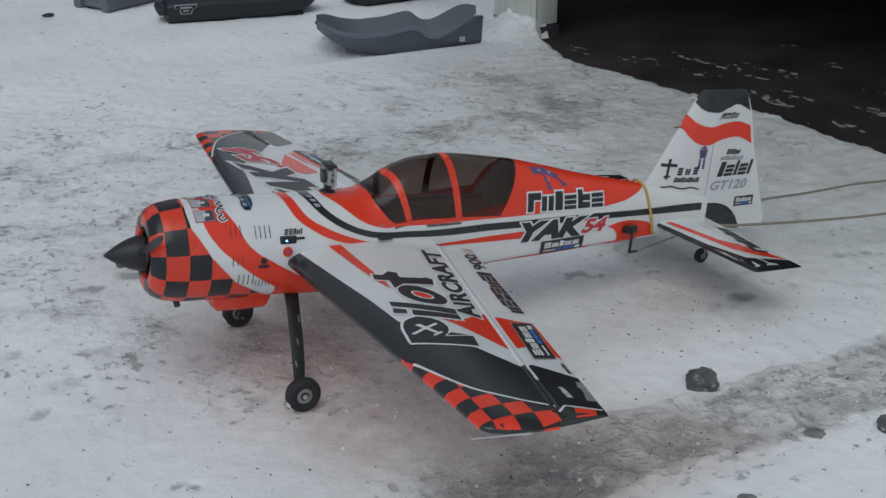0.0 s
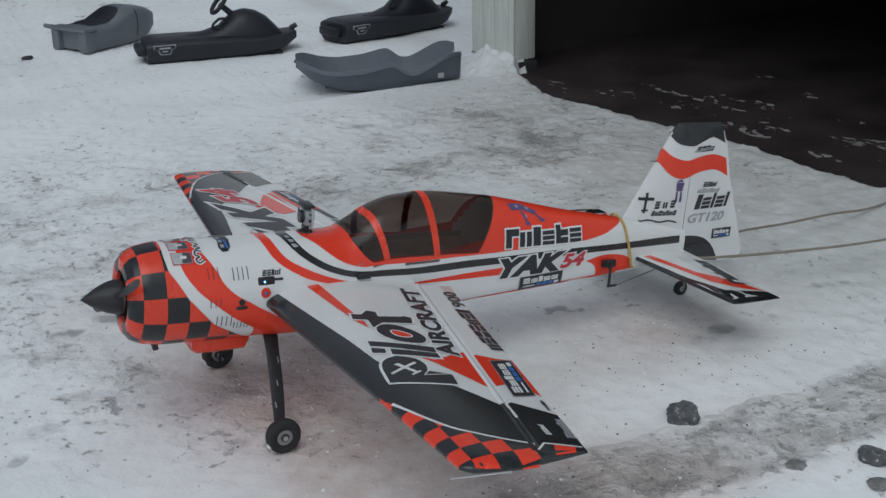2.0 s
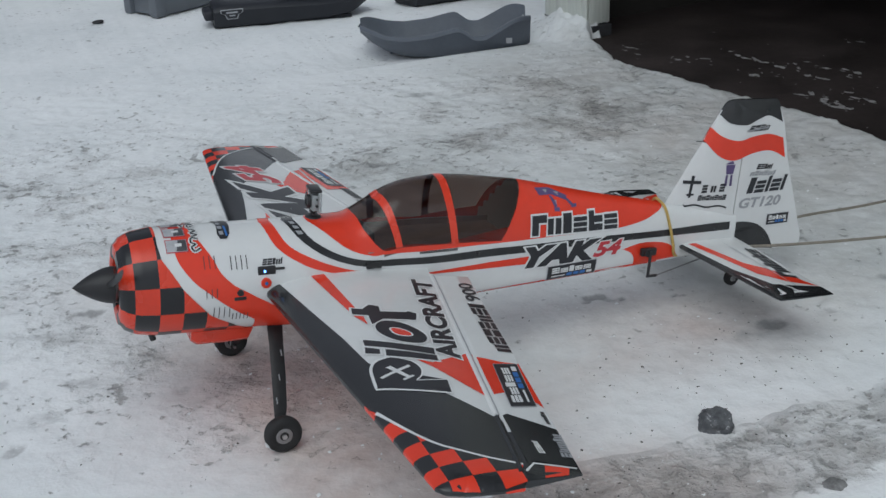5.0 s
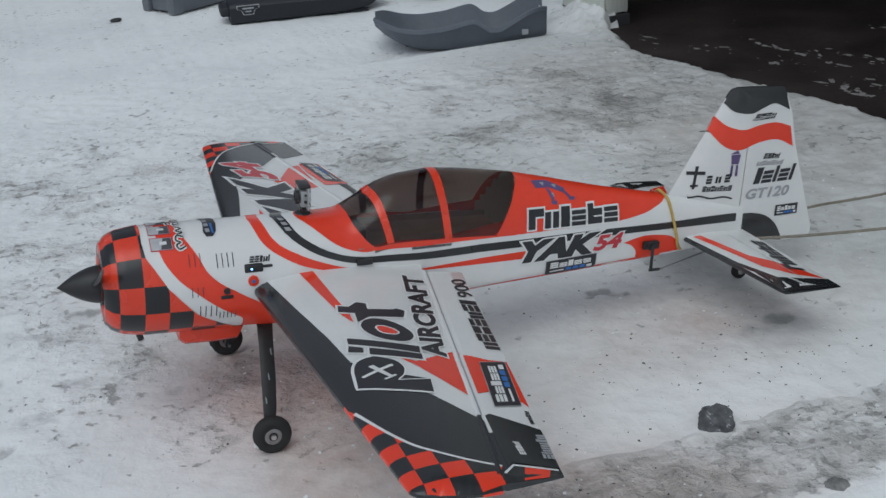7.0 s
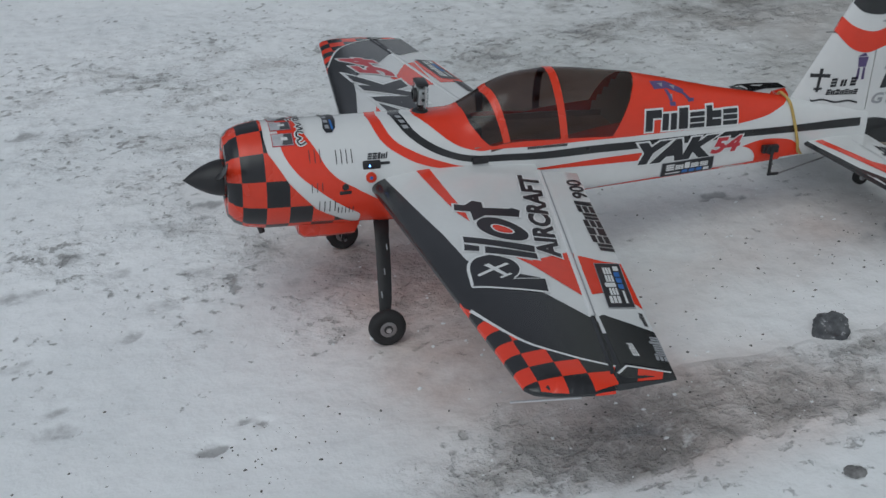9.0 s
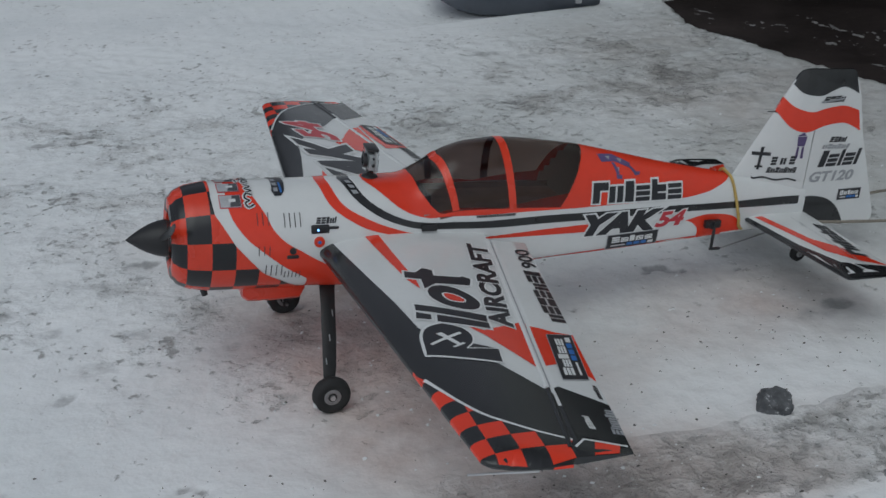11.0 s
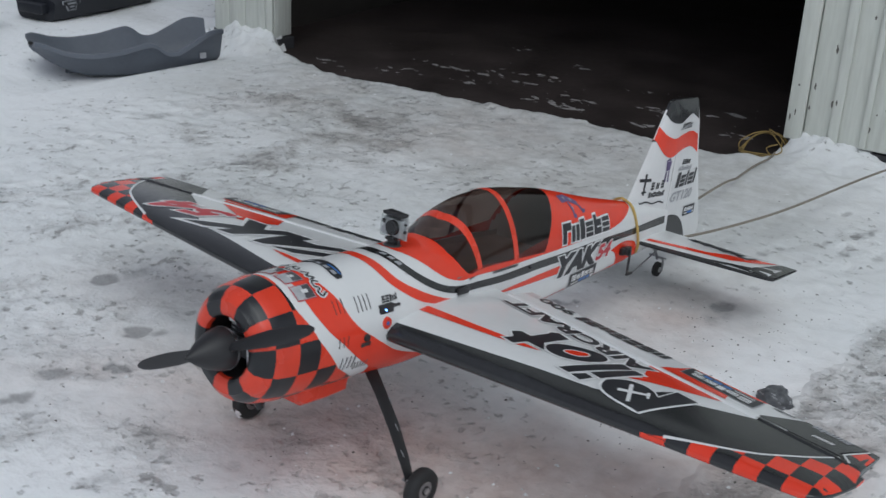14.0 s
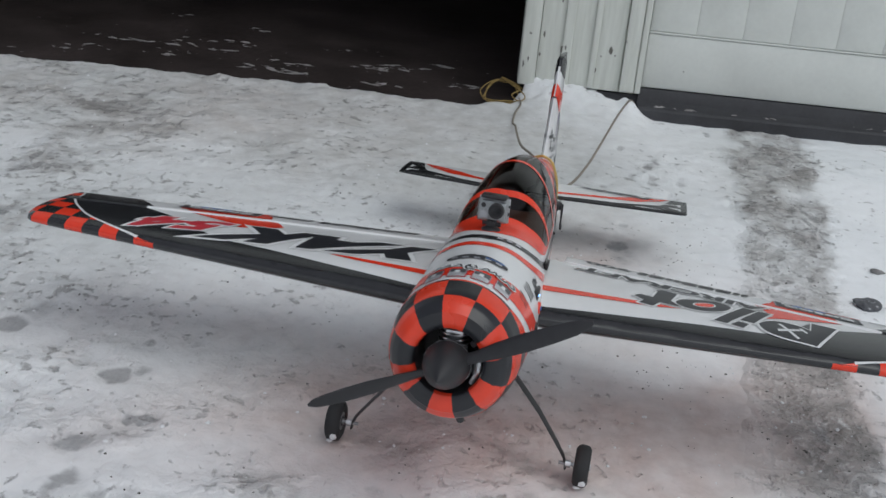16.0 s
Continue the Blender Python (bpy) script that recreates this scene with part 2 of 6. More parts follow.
SLED_PALE = plain("pale_grey_polyethylene", (0.13, 0.145, 0.165), 0.5, vary=0.10, scale=6)
SLED_DARK = plain("black_polyethylene", (0.012, 0.014, 0.02), 0.5, vary=0.2, scale=6)


def stone_mat():
    """Dark grey stone with snow caught in its hollows."""
    m, t, p = node_mat("snow_dusted_stone")
    geo = t.nodes.new("ShaderNodeTexCoord").outputs["Object"]
    a, b = noise_node(t, 34, 4, 0.6, geo), noise_node(t, 70, 4, 0.65, geo, (1, 1, 1.8))
    base = ramp(t, a, ((0.32, (0.055, 0.058, 0.064)), (0.68, (0.15, 0.155, 0.165))))
    dust = mathn(t, "MULTIPLY", mathn(t, "SUBTRACT", b, 0.60), 9.0, True)
    t.links.new(mixc(t, mathn(t, "MULTIPLY", dust, 0.8), base, (0.6, 0.61, 0.62)), p.inputs["Base Color"])
    p.inputs["Roughness"].default_value = 0.85
    bump(t, p, a, 0.7, 0.008)
    return m


CLEAN_SNOW = plain("clean_snow", (0.74, 0.75, 0.76), 0.7, vary=0.06, scale=9, bumps=0.5, bscale=40)
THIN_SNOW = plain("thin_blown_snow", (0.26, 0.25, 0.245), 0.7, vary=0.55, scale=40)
CRUMB = plain("dark_grit", (0.10, 0.093, 0.086), 0.8, vary=0.4, scale=30)
STONE = stone_mat()
ICE = plain("dirty_ice", (0.20, 0.198, 0.197), 0.6, vary=0.6, scale=22, bumps=0.4)


# ---- mesh helpers ----
def finish(name, bm, mats, parent=None, label="", smooth=40.0):
    me = bpy.data.meshes.new(name)
    bmesh.ops.recalc_face_normals(bm, faces=bm.faces)
    bm.to_mesh(me)
    bm.free()
    for m in (mats if isinstance(mats, (list, tuple)) else (mats,)):
        me.materials.append(m)
    if smooth:
        me.polygons.foreach_set("use_smooth", [True] * len(me.polygons))
        me.set_sharp_from_angle(angle=radians(smooth))
    ob = new(name, me)
    if parent:
        ob.parent = parent
    if label:
        ob["label"] = label
    return ob


def part(name, bm, mats, parent, label="", smooth=40.0):
    return finish(name, bm, mats, parent, label, smooth)


def empty(name, m=None):
    ob = new(name)
    ob.empty_display_size = 0.1
    if m is not None:
        ob.matrix_basis = m
    return ob


def loft(rings, cap=True, bm=None, closed=True):
    """Skin over rings of equal length."""
    bm = bm or bmesh.new()
    rows = [[bm.verts.new(p) for p in r] for r in rings]
    n = len(rings[0])
    for a, b in zip(rows, rows[1:]):
        for i in range(n if closed else n - 1):
            j = (i + 1) % n
            bm.faces.new((a[i], a[j], b[j], b[i]))
    if cap:
        bm.faces.new(rows[0][::-1])
        bm.faces.new(rows[-1])
    return bm


def box(x0, x1, y0, y1, z0, z1, bevel=0.0, bm=None, m=None):
    b = bmesh.new()
    bmesh.ops.create_cube(b, size=1.0)
    for v in b.verts:
        v.co = Vector((x0 + (v.co.x + 0.5) * (x1 - x0), y0 + (v.co.y + 0.5) * (y1 - y0), z0 + (v.co.z + 0.5) * (z1 - z0)))
    if bevel:
        bmesh.ops.bevel(b, geom=b.edges[:], offset=bevel, segments=2, affect="EDGES", profile=0.5)
    if m is not None:
        b.transform(m)
    if bm is None:
        return b
    tmp = bpy.data.meshes.new("tmp")
    b.to_mesh(tmp)
    b.free()
    bm.from_mesh(tmp)
    bpy.data.meshes.remove(tmp)
    return bm


def frame_at(p, q):
    """Matrix whose z axis runs from p to q."""
    d = (Vector(q) - Vector(p))
    return Matrix.Translation(p) @ d.to_track_quat("Z", "Y").to_matrix().to_4x4(), d.length


def rod(p, q, r0, r1=None, seg=12, bm=None):
    m, ln = frame_at(p, q)
    r1 = r0 if r1 is None else r1
    rings = [[m @ Vector((r * math.cos(2 * math.pi * i / seg), r * math.sin(2 * math.pi * i / seg), z)) for i in range(seg)] for z, r in ((0, r0), (ln, r1))]
    return loft(rings, True, bm)


def tube(points, r, seg=8, bm=None):
    """A bent round bar through points, eased by a spline."""
    P = [Vector(p) for p in points]
    fine = []
    for i in range(len(P) - 1):
        p0, p1, p2, p3 = P[max(i - 1, 0)], P[i], P[i + 1], P[min(i + 2, len(P) - 1)]
        for k in range(6):
            u = k / 6
            fine.append(0.5 * ((2 * p1) + (p2 - p0) * u + (2 * p0 - 5 * p1 + 4 * p2 - p3) * u * u + (3 * p1 - p0 - 3 * p2 + p3) * u ** 3))
    fine.append(P[-1])
    rings = []
    up = Vector((0.13, 0.07, 1)).normalized()
    for i, p in enumerate(fine):
        d = (fine[min(i + 1, len(fine) - 1)] - fine[max(i - 1, 0)]).normalized()
        a = d.cross(up)
        if a.length < 0.05:
            a = d.cross(Vector((1, 0, 0)))
        a.normalize()
        b = d.cross(a)
        rings.append([p + a * (r * math.cos(2 * math.pi * k / seg)) + b * (r * math.sin(2 * math.pi * k / seg)) for k in range(seg)])
    return loft(rings, True, bm)


def lathe(profile, axis_m, seg=32, cap=True):
    """Turn (along, radius) pairs about the z axis of axis_m."""
    rings = [[axis_m @ Vector((r * math.cos(2 * math.pi * i / seg), r * math.sin(2 * math.pi * i / seg), z)) for i in range(seg)] for z, r in profile]
    return loft(rings, cap)


def rounded(pts, times=2):
    """Corner-cutting of a closed outline."""
    for _ in range(times):
        out = []
        for (ax, ay), (bx, by) in zip(pts, pts[1:] + pts[:1]):
            out += [(0.75 * ax + 0.25 * bx, 0.75 * ay + 0.25 * by), (0.25 * ax + 0.75 * bx, 0.25 * ay + 0.75 * by)]
        pts = out
    return pts


def eased(pts, n=6):
    """Open smooth curve through points."""
    P = [Vector((*p, 0)) for p in pts]
    out = []
    for i in range(len(P) - 1):
        p0, p1, p2, p3 = P[max(i - 1, 0)], P[i], P[i + 1], P[min(i + 2, len(P) - 1)]
        for k in range(n):
            u = k / n
            q = 0.5 * ((2 * p1) + (p2 - p0) * u + (2 * p0 - 5 * p1 + 4 * p2 - p3) * u * u + (3 * p1 - p0 - 3 * p2 + p3) * u ** 3)
            out.append((q.x, q.y))
    out.append(pts[-1])
    return out


# ---- the airframe's shape: x aft, y to its right wing, z up ----
STATIONS = np.array([
    (-.335, .455, .263, .098, .359, 2, 2), (-.325, .470, .248, .112, .359, 2, 2), (-.30, .482, .236, .125, .359, 2, 2),
    (-.25, .490, .228, .132, .359, 2, 2), (-.15, .491, .226, .136, .359, 2, 2), (0, .490, .226, .136, .359, 2, 2.2),
    (.1, .489, .226, .132, .357, 2.1, 2.8), (.24, .489, .234, .120, .358, 2.2, 3.6), (.294, .52, .238, .117, .358, 2.2, 4),
    (.337, .551, .243, .115, .358, 2.2, 4), (.395, .572, .250, .112, .358, 2.1, 5), (.485, .58, .260, .109, .358, 2.1, 5),
    (.561, .574, .268, .106, .36, 2.1, 6)])
STATIONS = np.vstack([STATIONS, [
    (.718, .553, .275, .096, .362, 2.1, 6), (.8, .535, .278, .090, .364, 2.1, 6), (.967, .497, .283, .073, .366, 2.1, 6),
    (1.19, .456, .289, .049, .364, 2.2, 6), (1.44, .41, .302, .018, .36, 2.2, 5)]])


def sec(x):
    k = 0.0 if x < -0.2 else 0.016
    return [sum(float(np.interp(x + d, STATIONS[:, 0], STATIONS[:, i])) for d in (-k, 0, k)) / 3 for i in range(1, 7)]


def lean(x):
    """The engine and its cowl sit a little to the left of the centre line."""
    return .0075 * min(1.0, max(0.0, (.25 - x) / .3))


def hull(x, deg, off=0.0):
    """Fuselage skin at station x; deg 0 is the left flank, 90 the top."""
    zt, zb, w, zc, nt, nb = sec(x)
    w -= lean(x)
    c, s = math.cos(radians(deg)), math.sin(radians(deg))
    h, n = (zt - zc, nt) if s >= 0 else (zc - zb, nb)
    y = -w * math.copysign(abs(c) ** (2 / n), c)
    z = h * math.copysign(abs(s) ** (2 / n), s)
    gy = math.copysign((abs(y) / w) ** (n - 1) / w, y)
    gz = math.copysign((abs(z) / h) ** (n - 1) / h, z)
    g = math.hypot(gy, gz) or 1
    return Vector((x, y - lean(x) + off * gy / g, zc + z + off * gz / g))


def flank(x, z, off=0.0, side=-1):
    """Left (side -1) or right flank at height z."""
    zt, zb, w, zc, nt, nb = sec(x)
    h, n = (zt - zc, nt) if z >= zc else (zc - zb, nb)
    y = w * max(0.0, 1 - min(1.0, abs(z - zc) / h) ** n) ** (1 / n)
    return Vector((x, side * (y + off), z))


WING_Z = 0.350


def w_le(y):
    y = abs(y)
    return -0.002 + 0.062 * (y - 0.13) / 0.935 + (0.0 if y < 1.05 else 2.6 * ((y - 1.05) / 0.05) ** 2.2 * 0.05)


def w_te(y):
    return 0.520 - 0.184 * (abs(y) - 0.15) / 0.935


def w_hinge(y):
    return 0.422 - 0.214 * (abs(y) - 0.138)


def w_half(x, y):
    """Half thickness of the wing."""
    a = abs(y)
    le, te = w_le(a), w_te(a)
    c = min(1.0, max(0.0, (x - le) / (te - le)))
    th = float(np.interp(a, (0.1, 0.9, 1.04, 1.075, 1.1), (0.130, 0.126, 0.118, 0.09, 0.02)))
    f = 5 * th * (0.2969 * math.sqrt(c) - 0.126 * c - 0.3516 * c * c + 0.2843 * c ** 3 - 0.1015 * c ** 4)
    return (te - le) * f + 0.0012


def wing_top(x, y, off=0.0):
    return Vector((max(x, w_le(y) + 0.0005), y, WING_Z + w_half(x, y) + off))


STAB_Z = 0.331


def s_le(y):
    return 1.232 + 0.042 * abs(y) / 0.45


def s_te(y):
    return 1.452 - 0.004 * abs(y) / 0.45


def s_half(x, y):
    le, te = s_le(y), s_te(y)
    c = min(1.0, max(0.0, (x - le) / (te - le)))
    th = float(np.interp(abs(y), (0, 0.43, 0.456), (0.085, 0.085, 0.05)))
    return (te - le) * 5 * th * (0.2969 * math.sqrt(c) - 0.126 * c - 0.3516 * c * c + 0.2843 * c ** 3 - 0.1015 * c ** 4) + 0.001


def stab_top(x, y, off=0.0):
    return Vector((x, y, STAB_Z + s_half(x, y) + off))


def fin_half(x, z):
    le = 1.199 + (z - 0.452) * 0.549
    te = float(np.interp(z, (0.28, 0.316, 0.568, 0.67, 0.746), (1.698, 1.703, 1.605, 1.575, 1.538)))
    c = min(1.0, max(0.0, (x - le) / max(0.05, te - le)))
    return 0.013 * min(1.0, 2.2 * math.sqrt(c)) * (1 - 0.85 * max(0.0, (c - 0.45) / 0.55)) * min(1.0, 0.35 + (0.752 - z) / 0.03) + 0.001


def fin_left(x, z, off=0.0):
    return Vector((x, -fin_half(x, z) - off, z))


def fin_right(x, z, off=0.0):
    return Vector((x, fin_half(x, z) + off, z))


# ---- markings laid on a skin ----
def cut(bm, du, dv, shift=(0, 0)):
    lo = [min(v.co[i] for v in bm.verts) for i in (0, 1)]
    hi = [max(v.co[i] for v in bm.verts) for i in (0, 1)]
    for i, step in ((0, du), (1, dv)):
        if not step:
            continue
        k = math.ceil((lo[i] - shift[i]) / step) * step + shift[i]
        while k < hi[i]:
            no = Vector((1, 0, 0)) if i == 0 else Vector((0, 1, 0))
            bmesh.ops.bisect_plane(bm, geom=bm.verts[:] + bm.edges[:] + bm.faces[:], plane_co=no * k, plane_no=no, dist=1e-6)
            k += step


def lay(name, bm, skin, off, mats, parent, label="", du=0.02, dv=0.0):
    cut(bm, du, dv)
    for v in bm.verts:
        v.co = skin(v.co.x, v.co.y, off)
    return part(name, bm, mats, parent, label)


def flat(*outlines):
    """Flat faces from outlines; angles round the hull are shrunk to lengths while the faces are cut."""
    bm = bmesh.new()
    k = .002 if max(abs(y) for o in outlines for x, y in o) > 3 else 1.0
    for o in outlines:
        f = bm.faces.new([bm.verts.new((x, y * k, 0)) for x, y in o])
        bmesh.ops.triangulate(bm, faces=[f])
    for v in bm.verts:
        v.co.y /= k
    return bm


def along_curve(curve, n):
    d = [0.0]
    for p, q in zip(curve, curve[1:]):
        d.append(d[-1] + math.hypot(q[0] - p[0], (q[1] - p[1]) * .002))
    return [(float(np.interp(d[-1] * k / n, d, [p[0] for p in curve])), float(np.interp(d[-1] * k / n, d, [p[1] for p in curve]))) for k in range(n + 1)]


def strip(a, b, n=60):
    """A band between two curves."""
    bm = bmesh.new()
    ra, rb = ([bm.verts.new((x, y, 0)) for x, y in along_curve(c, n)] for c in (a, b))
    for k in range(n):
        bm.faces.new((ra[k], ra[k + 1], rb[k + 1], rb[k]))
    return bm


def marking(name, outline, skin, mat, parent, off=0.0008, label="", du=0.02, dv=0.0):
    many = isinstance(outline[0], list)
    ob = lay(name, flat(*(outline if many else [outline])), skin, off, mat, parent, label, du, dv)
    if many:
        ob["kind"] = "stuff"
    return ob


def text_mesh(body, shear, bold, spacing):
    cu = bpy.data.curves.new("letters", "FONT")
    cu.body, cu.size, cu.shear, cu.offset, cu.space_character, cu.resolution_u = body, 1.0, shear, bold, spacing, 3
    ob = bpy.data.objects.new("letters", cu)
    scene.collection.objects.link(ob)
    dg = bpy.context.evaluated_depsgraph_get()
    me = bpy.data.meshes.new_from_object(ob.evaluated_get(dg))
    bpy.data.objects.remove(ob)
    bm = bmesh.new()
    bm.from_mesh(me)
    bpy.data.meshes.remove(me)
    return bm


def text_flat(body, size, width, shear=0.0, bold=0.0, spacing=1.0, rim=0.0):
    """Flat letters, lower left at the origin, squeezed to that width; rim swells them past it."""
    bm = text_mesh(body, shear, bold, spacing)
    xs = [v.co.x for v in bm.verts]
    ys = [v.co.y for v in bm.verts]
    x0, x1, y0, y1 = min(xs), max(xs), min(ys), max(ys)
    if rim:
        bm.free()
        bm = text_mesh(body, shear, bold + rim, spacing)
    for v in bm.verts:
        v.co = Vector(((v.co.x - x0) / (x1 - x0) * width, (v.co.y - y0) / (y1 - y0) * size, 0))
    return bm


def letters(name, bm, origin, along, up, skin, mat, parent, off, du=0.02, dv=0.0):
    """Lay letters with their baseline from origin along one way of the skin's two coordinates."""
    for v in bm.verts:
        a, b = v.co.x, v.co.y
        v.co = Vector((origin[0] + along[0] * a + up[0] * b, origin[1] + along[1] * a + up[1] * b, 0))
    return lay(name, bm, skin, off, mat, parent, "", du, dv)


def blocks(kinds, shear=0.2):
    """Plain block shapes in a row, one unit high: l narrow, t medium, x wide with a hole, h split, s low with a slot. Returns outlines and width."""
    out, x = [], 0.0
    def q(x0, y0, x1, y1):
        out.append([(x0 + shear * y0, y0), (x1 + shear * y0, y0), (x1 + shear * y1, y1), (x0 + shear * y1, y1)])
    for k in kinds:
        if k == "l":
            q(x, 0, x + .20, 1); x += .28
        elif k == "t":
            q(x, 0, x + .36, 1); x += .44
        elif k == "x":
            q(x, 0, x + .58, .28); q(x, .36, x + .58, .64); q(x, .72, x + .58, 1); x += .66
        elif k == "h":
            q(x, 0, x + .58, .44); q(x, .56, x + .58, 1); x += .66
        elif k == "s":
            q(x, 0, x + .24, .80); q(x + .32, 0, x + .56, .80); x += .64
        elif k == "B":
            q(x, 0, x + .58, .21); q(x, .27, x + .58, .49); q(x, .55, x + .58, .76); x += .66
        elif k == "H":
            q(x, 0, x + .24, 1); q(x + .24, 0, x + .60, .33); q(x + .24, .41, x + .60, .74); x += .68
        elif k == "f":
            q(x, 0, x + .27, 1); q(x + .27, .62, x + .60, 1); x += .64
        elif k == " ":
            x += .3
    return out, x


def block_row(name, kinds, width, height, origin, along, up, skin, mat, parent, off, shear=0.2, du=0.02, dv=0.0, grow=0.0):
    outs, w = blocks(kinds, shear)
    made = []
    for o in outs:
        pts = o
        if grow:
            cx = sum(p[0] for p in o) / 4
            cy = sum(p[1] for p in o) / 4
            pts = [(px + math.copysign(grow / width * w, px - cx - shear * (py - cy)), py + math.copysign(grow / height, py - cy)) for px, py in o]
        made.append([(origin[0] + along[0] * px / w * width + up[0] * py * height, origin[1] + along[1] * px / w * width + up[1] * py * height) for px, py in pts])
    return marking(name, made, skin, mat, parent, off, "", du, dv)


# ---- ground ----
def fbm(x, y, s, o=3):
    v, a = 0.0, 1.0
    for k in range(o):
        v += a * noise.noise(Vector((x * s, y * s, 3.7 * k)))
        s *= 2.1
        a *= 0.5
    return v


def snow_edge(y):
    """Where the swept snow ends before the garage."""
    e = float(np.interp(y, (.3, .6, .9, 1.3, 1.75, 2.2, 2.6, 2.9, 3.2), (2.93, 2.87, 2.85, 2.82, 2.75, 2.67, 2.59, 2.67, 2.78)))
    return e + 0.025 * noise.noise(Vector((y * 5.1, 0.4, 0))) + 0.02 * noise.noise(Vector((y * 17.0, 2.4, 0)))


def spot(x, y, cx, cy, rx, ry):
    return math.exp(-((x - cx) / rx) ** 2 - ((y - cy) / ry) ** 2)


# footmarks and melt marks: place, reach along x and y, strength
MARKS_NOSE = ((.25, 1.20, .04, .035, 1.0), (.35, 1.17, .06, .04, .55), (.49, 1.0, .025, .015, .7), (.28, .84, .02, .015, .8), (.14, .94, .03, .03, .5), (.10, .84, .035, .035, .95), (.15, .79, .03, .025, .55), (-.07, .73, .02, .02, .6), (-.06, .69, .02, .025, .8), (-.19, .79, .045, .035, .65), (-.31, .74, .03, .03, .7), (-.36, .75, .03, .02, .6), (-.34, .66, .02, .02, .5), (-.19, .40, .03, .03, .35), (.32, .73, .03, .02, .4), (.39, .48, .03, .02, .4))
MARKS_FRONT = ((-.78, -.33, .05, .03, .5), (-.45, -.53, .03, .02, .85), (-.33, -.48, .02, .015, .8), (-.37, -.46, .02, .015, .6), (-.08, -.17, .04, .03, .5), (-.15, .14, .02, .02, .5), (-.59, .03, .03, .03, .6), (-.89, .37, .08, .04, .5), (-.88, .0, .05, .03, .45), (-.78, -.24, .03, .02, .5), (-.39, .30, .05, .04, .5), (-.51, .15, .06, .04, .45), (-.75, .55, .06, .05, .5), (-.62, .40, .05, .04, .4), (.42, -.82, .05, .03, .6))
MARKS_TAIL = ((1.435, -.26, .045, .03, .72), (1.35, -.29, .06, .04, .45), (2.41, -.35, .07, .018, .6), (2.35, -.33, .05, .02, .7), (2.19, -.35, .06, .02, .65), (2.22, -.46, .06, .03, .5), (2.21, -.26, .04, .02, .45), (2.56, -.20, .035, .02, .6), (3.04, -.56, .05, .02, .6), (2.05, -.42, .05, .02, .4), (1.09, .13, .035, .02, .95), (1.125, .10, .03, .014, .7), (1.155, .085, .02, .012, .8), (1.055, .115, .02, .012, .8), (1.30, .03, .02, .012, .6), (1.62, -.27, .03, .02, .5), (1.95, -.15, .05, .02, .6), (2.05, -.17, .03, .02, .6))
MARKS_FAR = ((-.59, 2.02, .05, .03, .6), (-.30, 1.85, .04, .03, .5), (-.91, 1.65, .06, .04, .6), (.92, 1.63, .05, .03, .6), (1.46, 2.51, .10, .05, .5), (1.65, 2.42, .08, .04, .5), (.26, 2.05, .05, .04, .4), (1.30, 1.78, .05, .03, .6), (.69, 1.44, .05, .03, .4), (1.67, 1.59, .05, .03, .4))
MARKS = MARKS_NOSE + MARKS_FRONT + MARKS_TAIL + MARKS_FAR


def mark_at(x, y):
    """0 to 1: how far a footmark has dulled the snow, with a broken outline."""
    v = 0.0
    for cx, cy, rx, ry, k in MARKS:
        if abs(x - cx) > .25 or abs(y - cy) > .25:
            continue
        jx, jy = .018 * noise.noise(Vector((x * 22, y * 22, 1.3))), .018 * noise.noise(Vector((x * 22, y * 22, 7.7)))
        d = ((x - cx + jx) / (rx * 1.25)) ** 2 + ((y - cy + jy) / (ry * 1.25)) ** 2
        v = max(v, k * math.exp(-d * d))
    return v


def track_at(x, y):
    """The wheel track beside the model, ragged along both edges."""
    mid = float(np.interp(x, (0, .5, 1.0, 1.5, 2.2, 3.0), (-.79, -.79, -.81, -.81, -.83, -.83)))
    half = float(np.interp(x, (-.1, .3, .8, 1.5, 3.0), (.17, .145, .13, .135, .16)))
    e = abs(y - mid) / half + .34 * fbm(x, y, 4.0, 3) + .16 * fbm(x, y, 17.0, 2)
    return min(1.0, max(0.0, (1.30 - e) / .42)) * min(1.0, max(0.0, (x + .35) / .55))


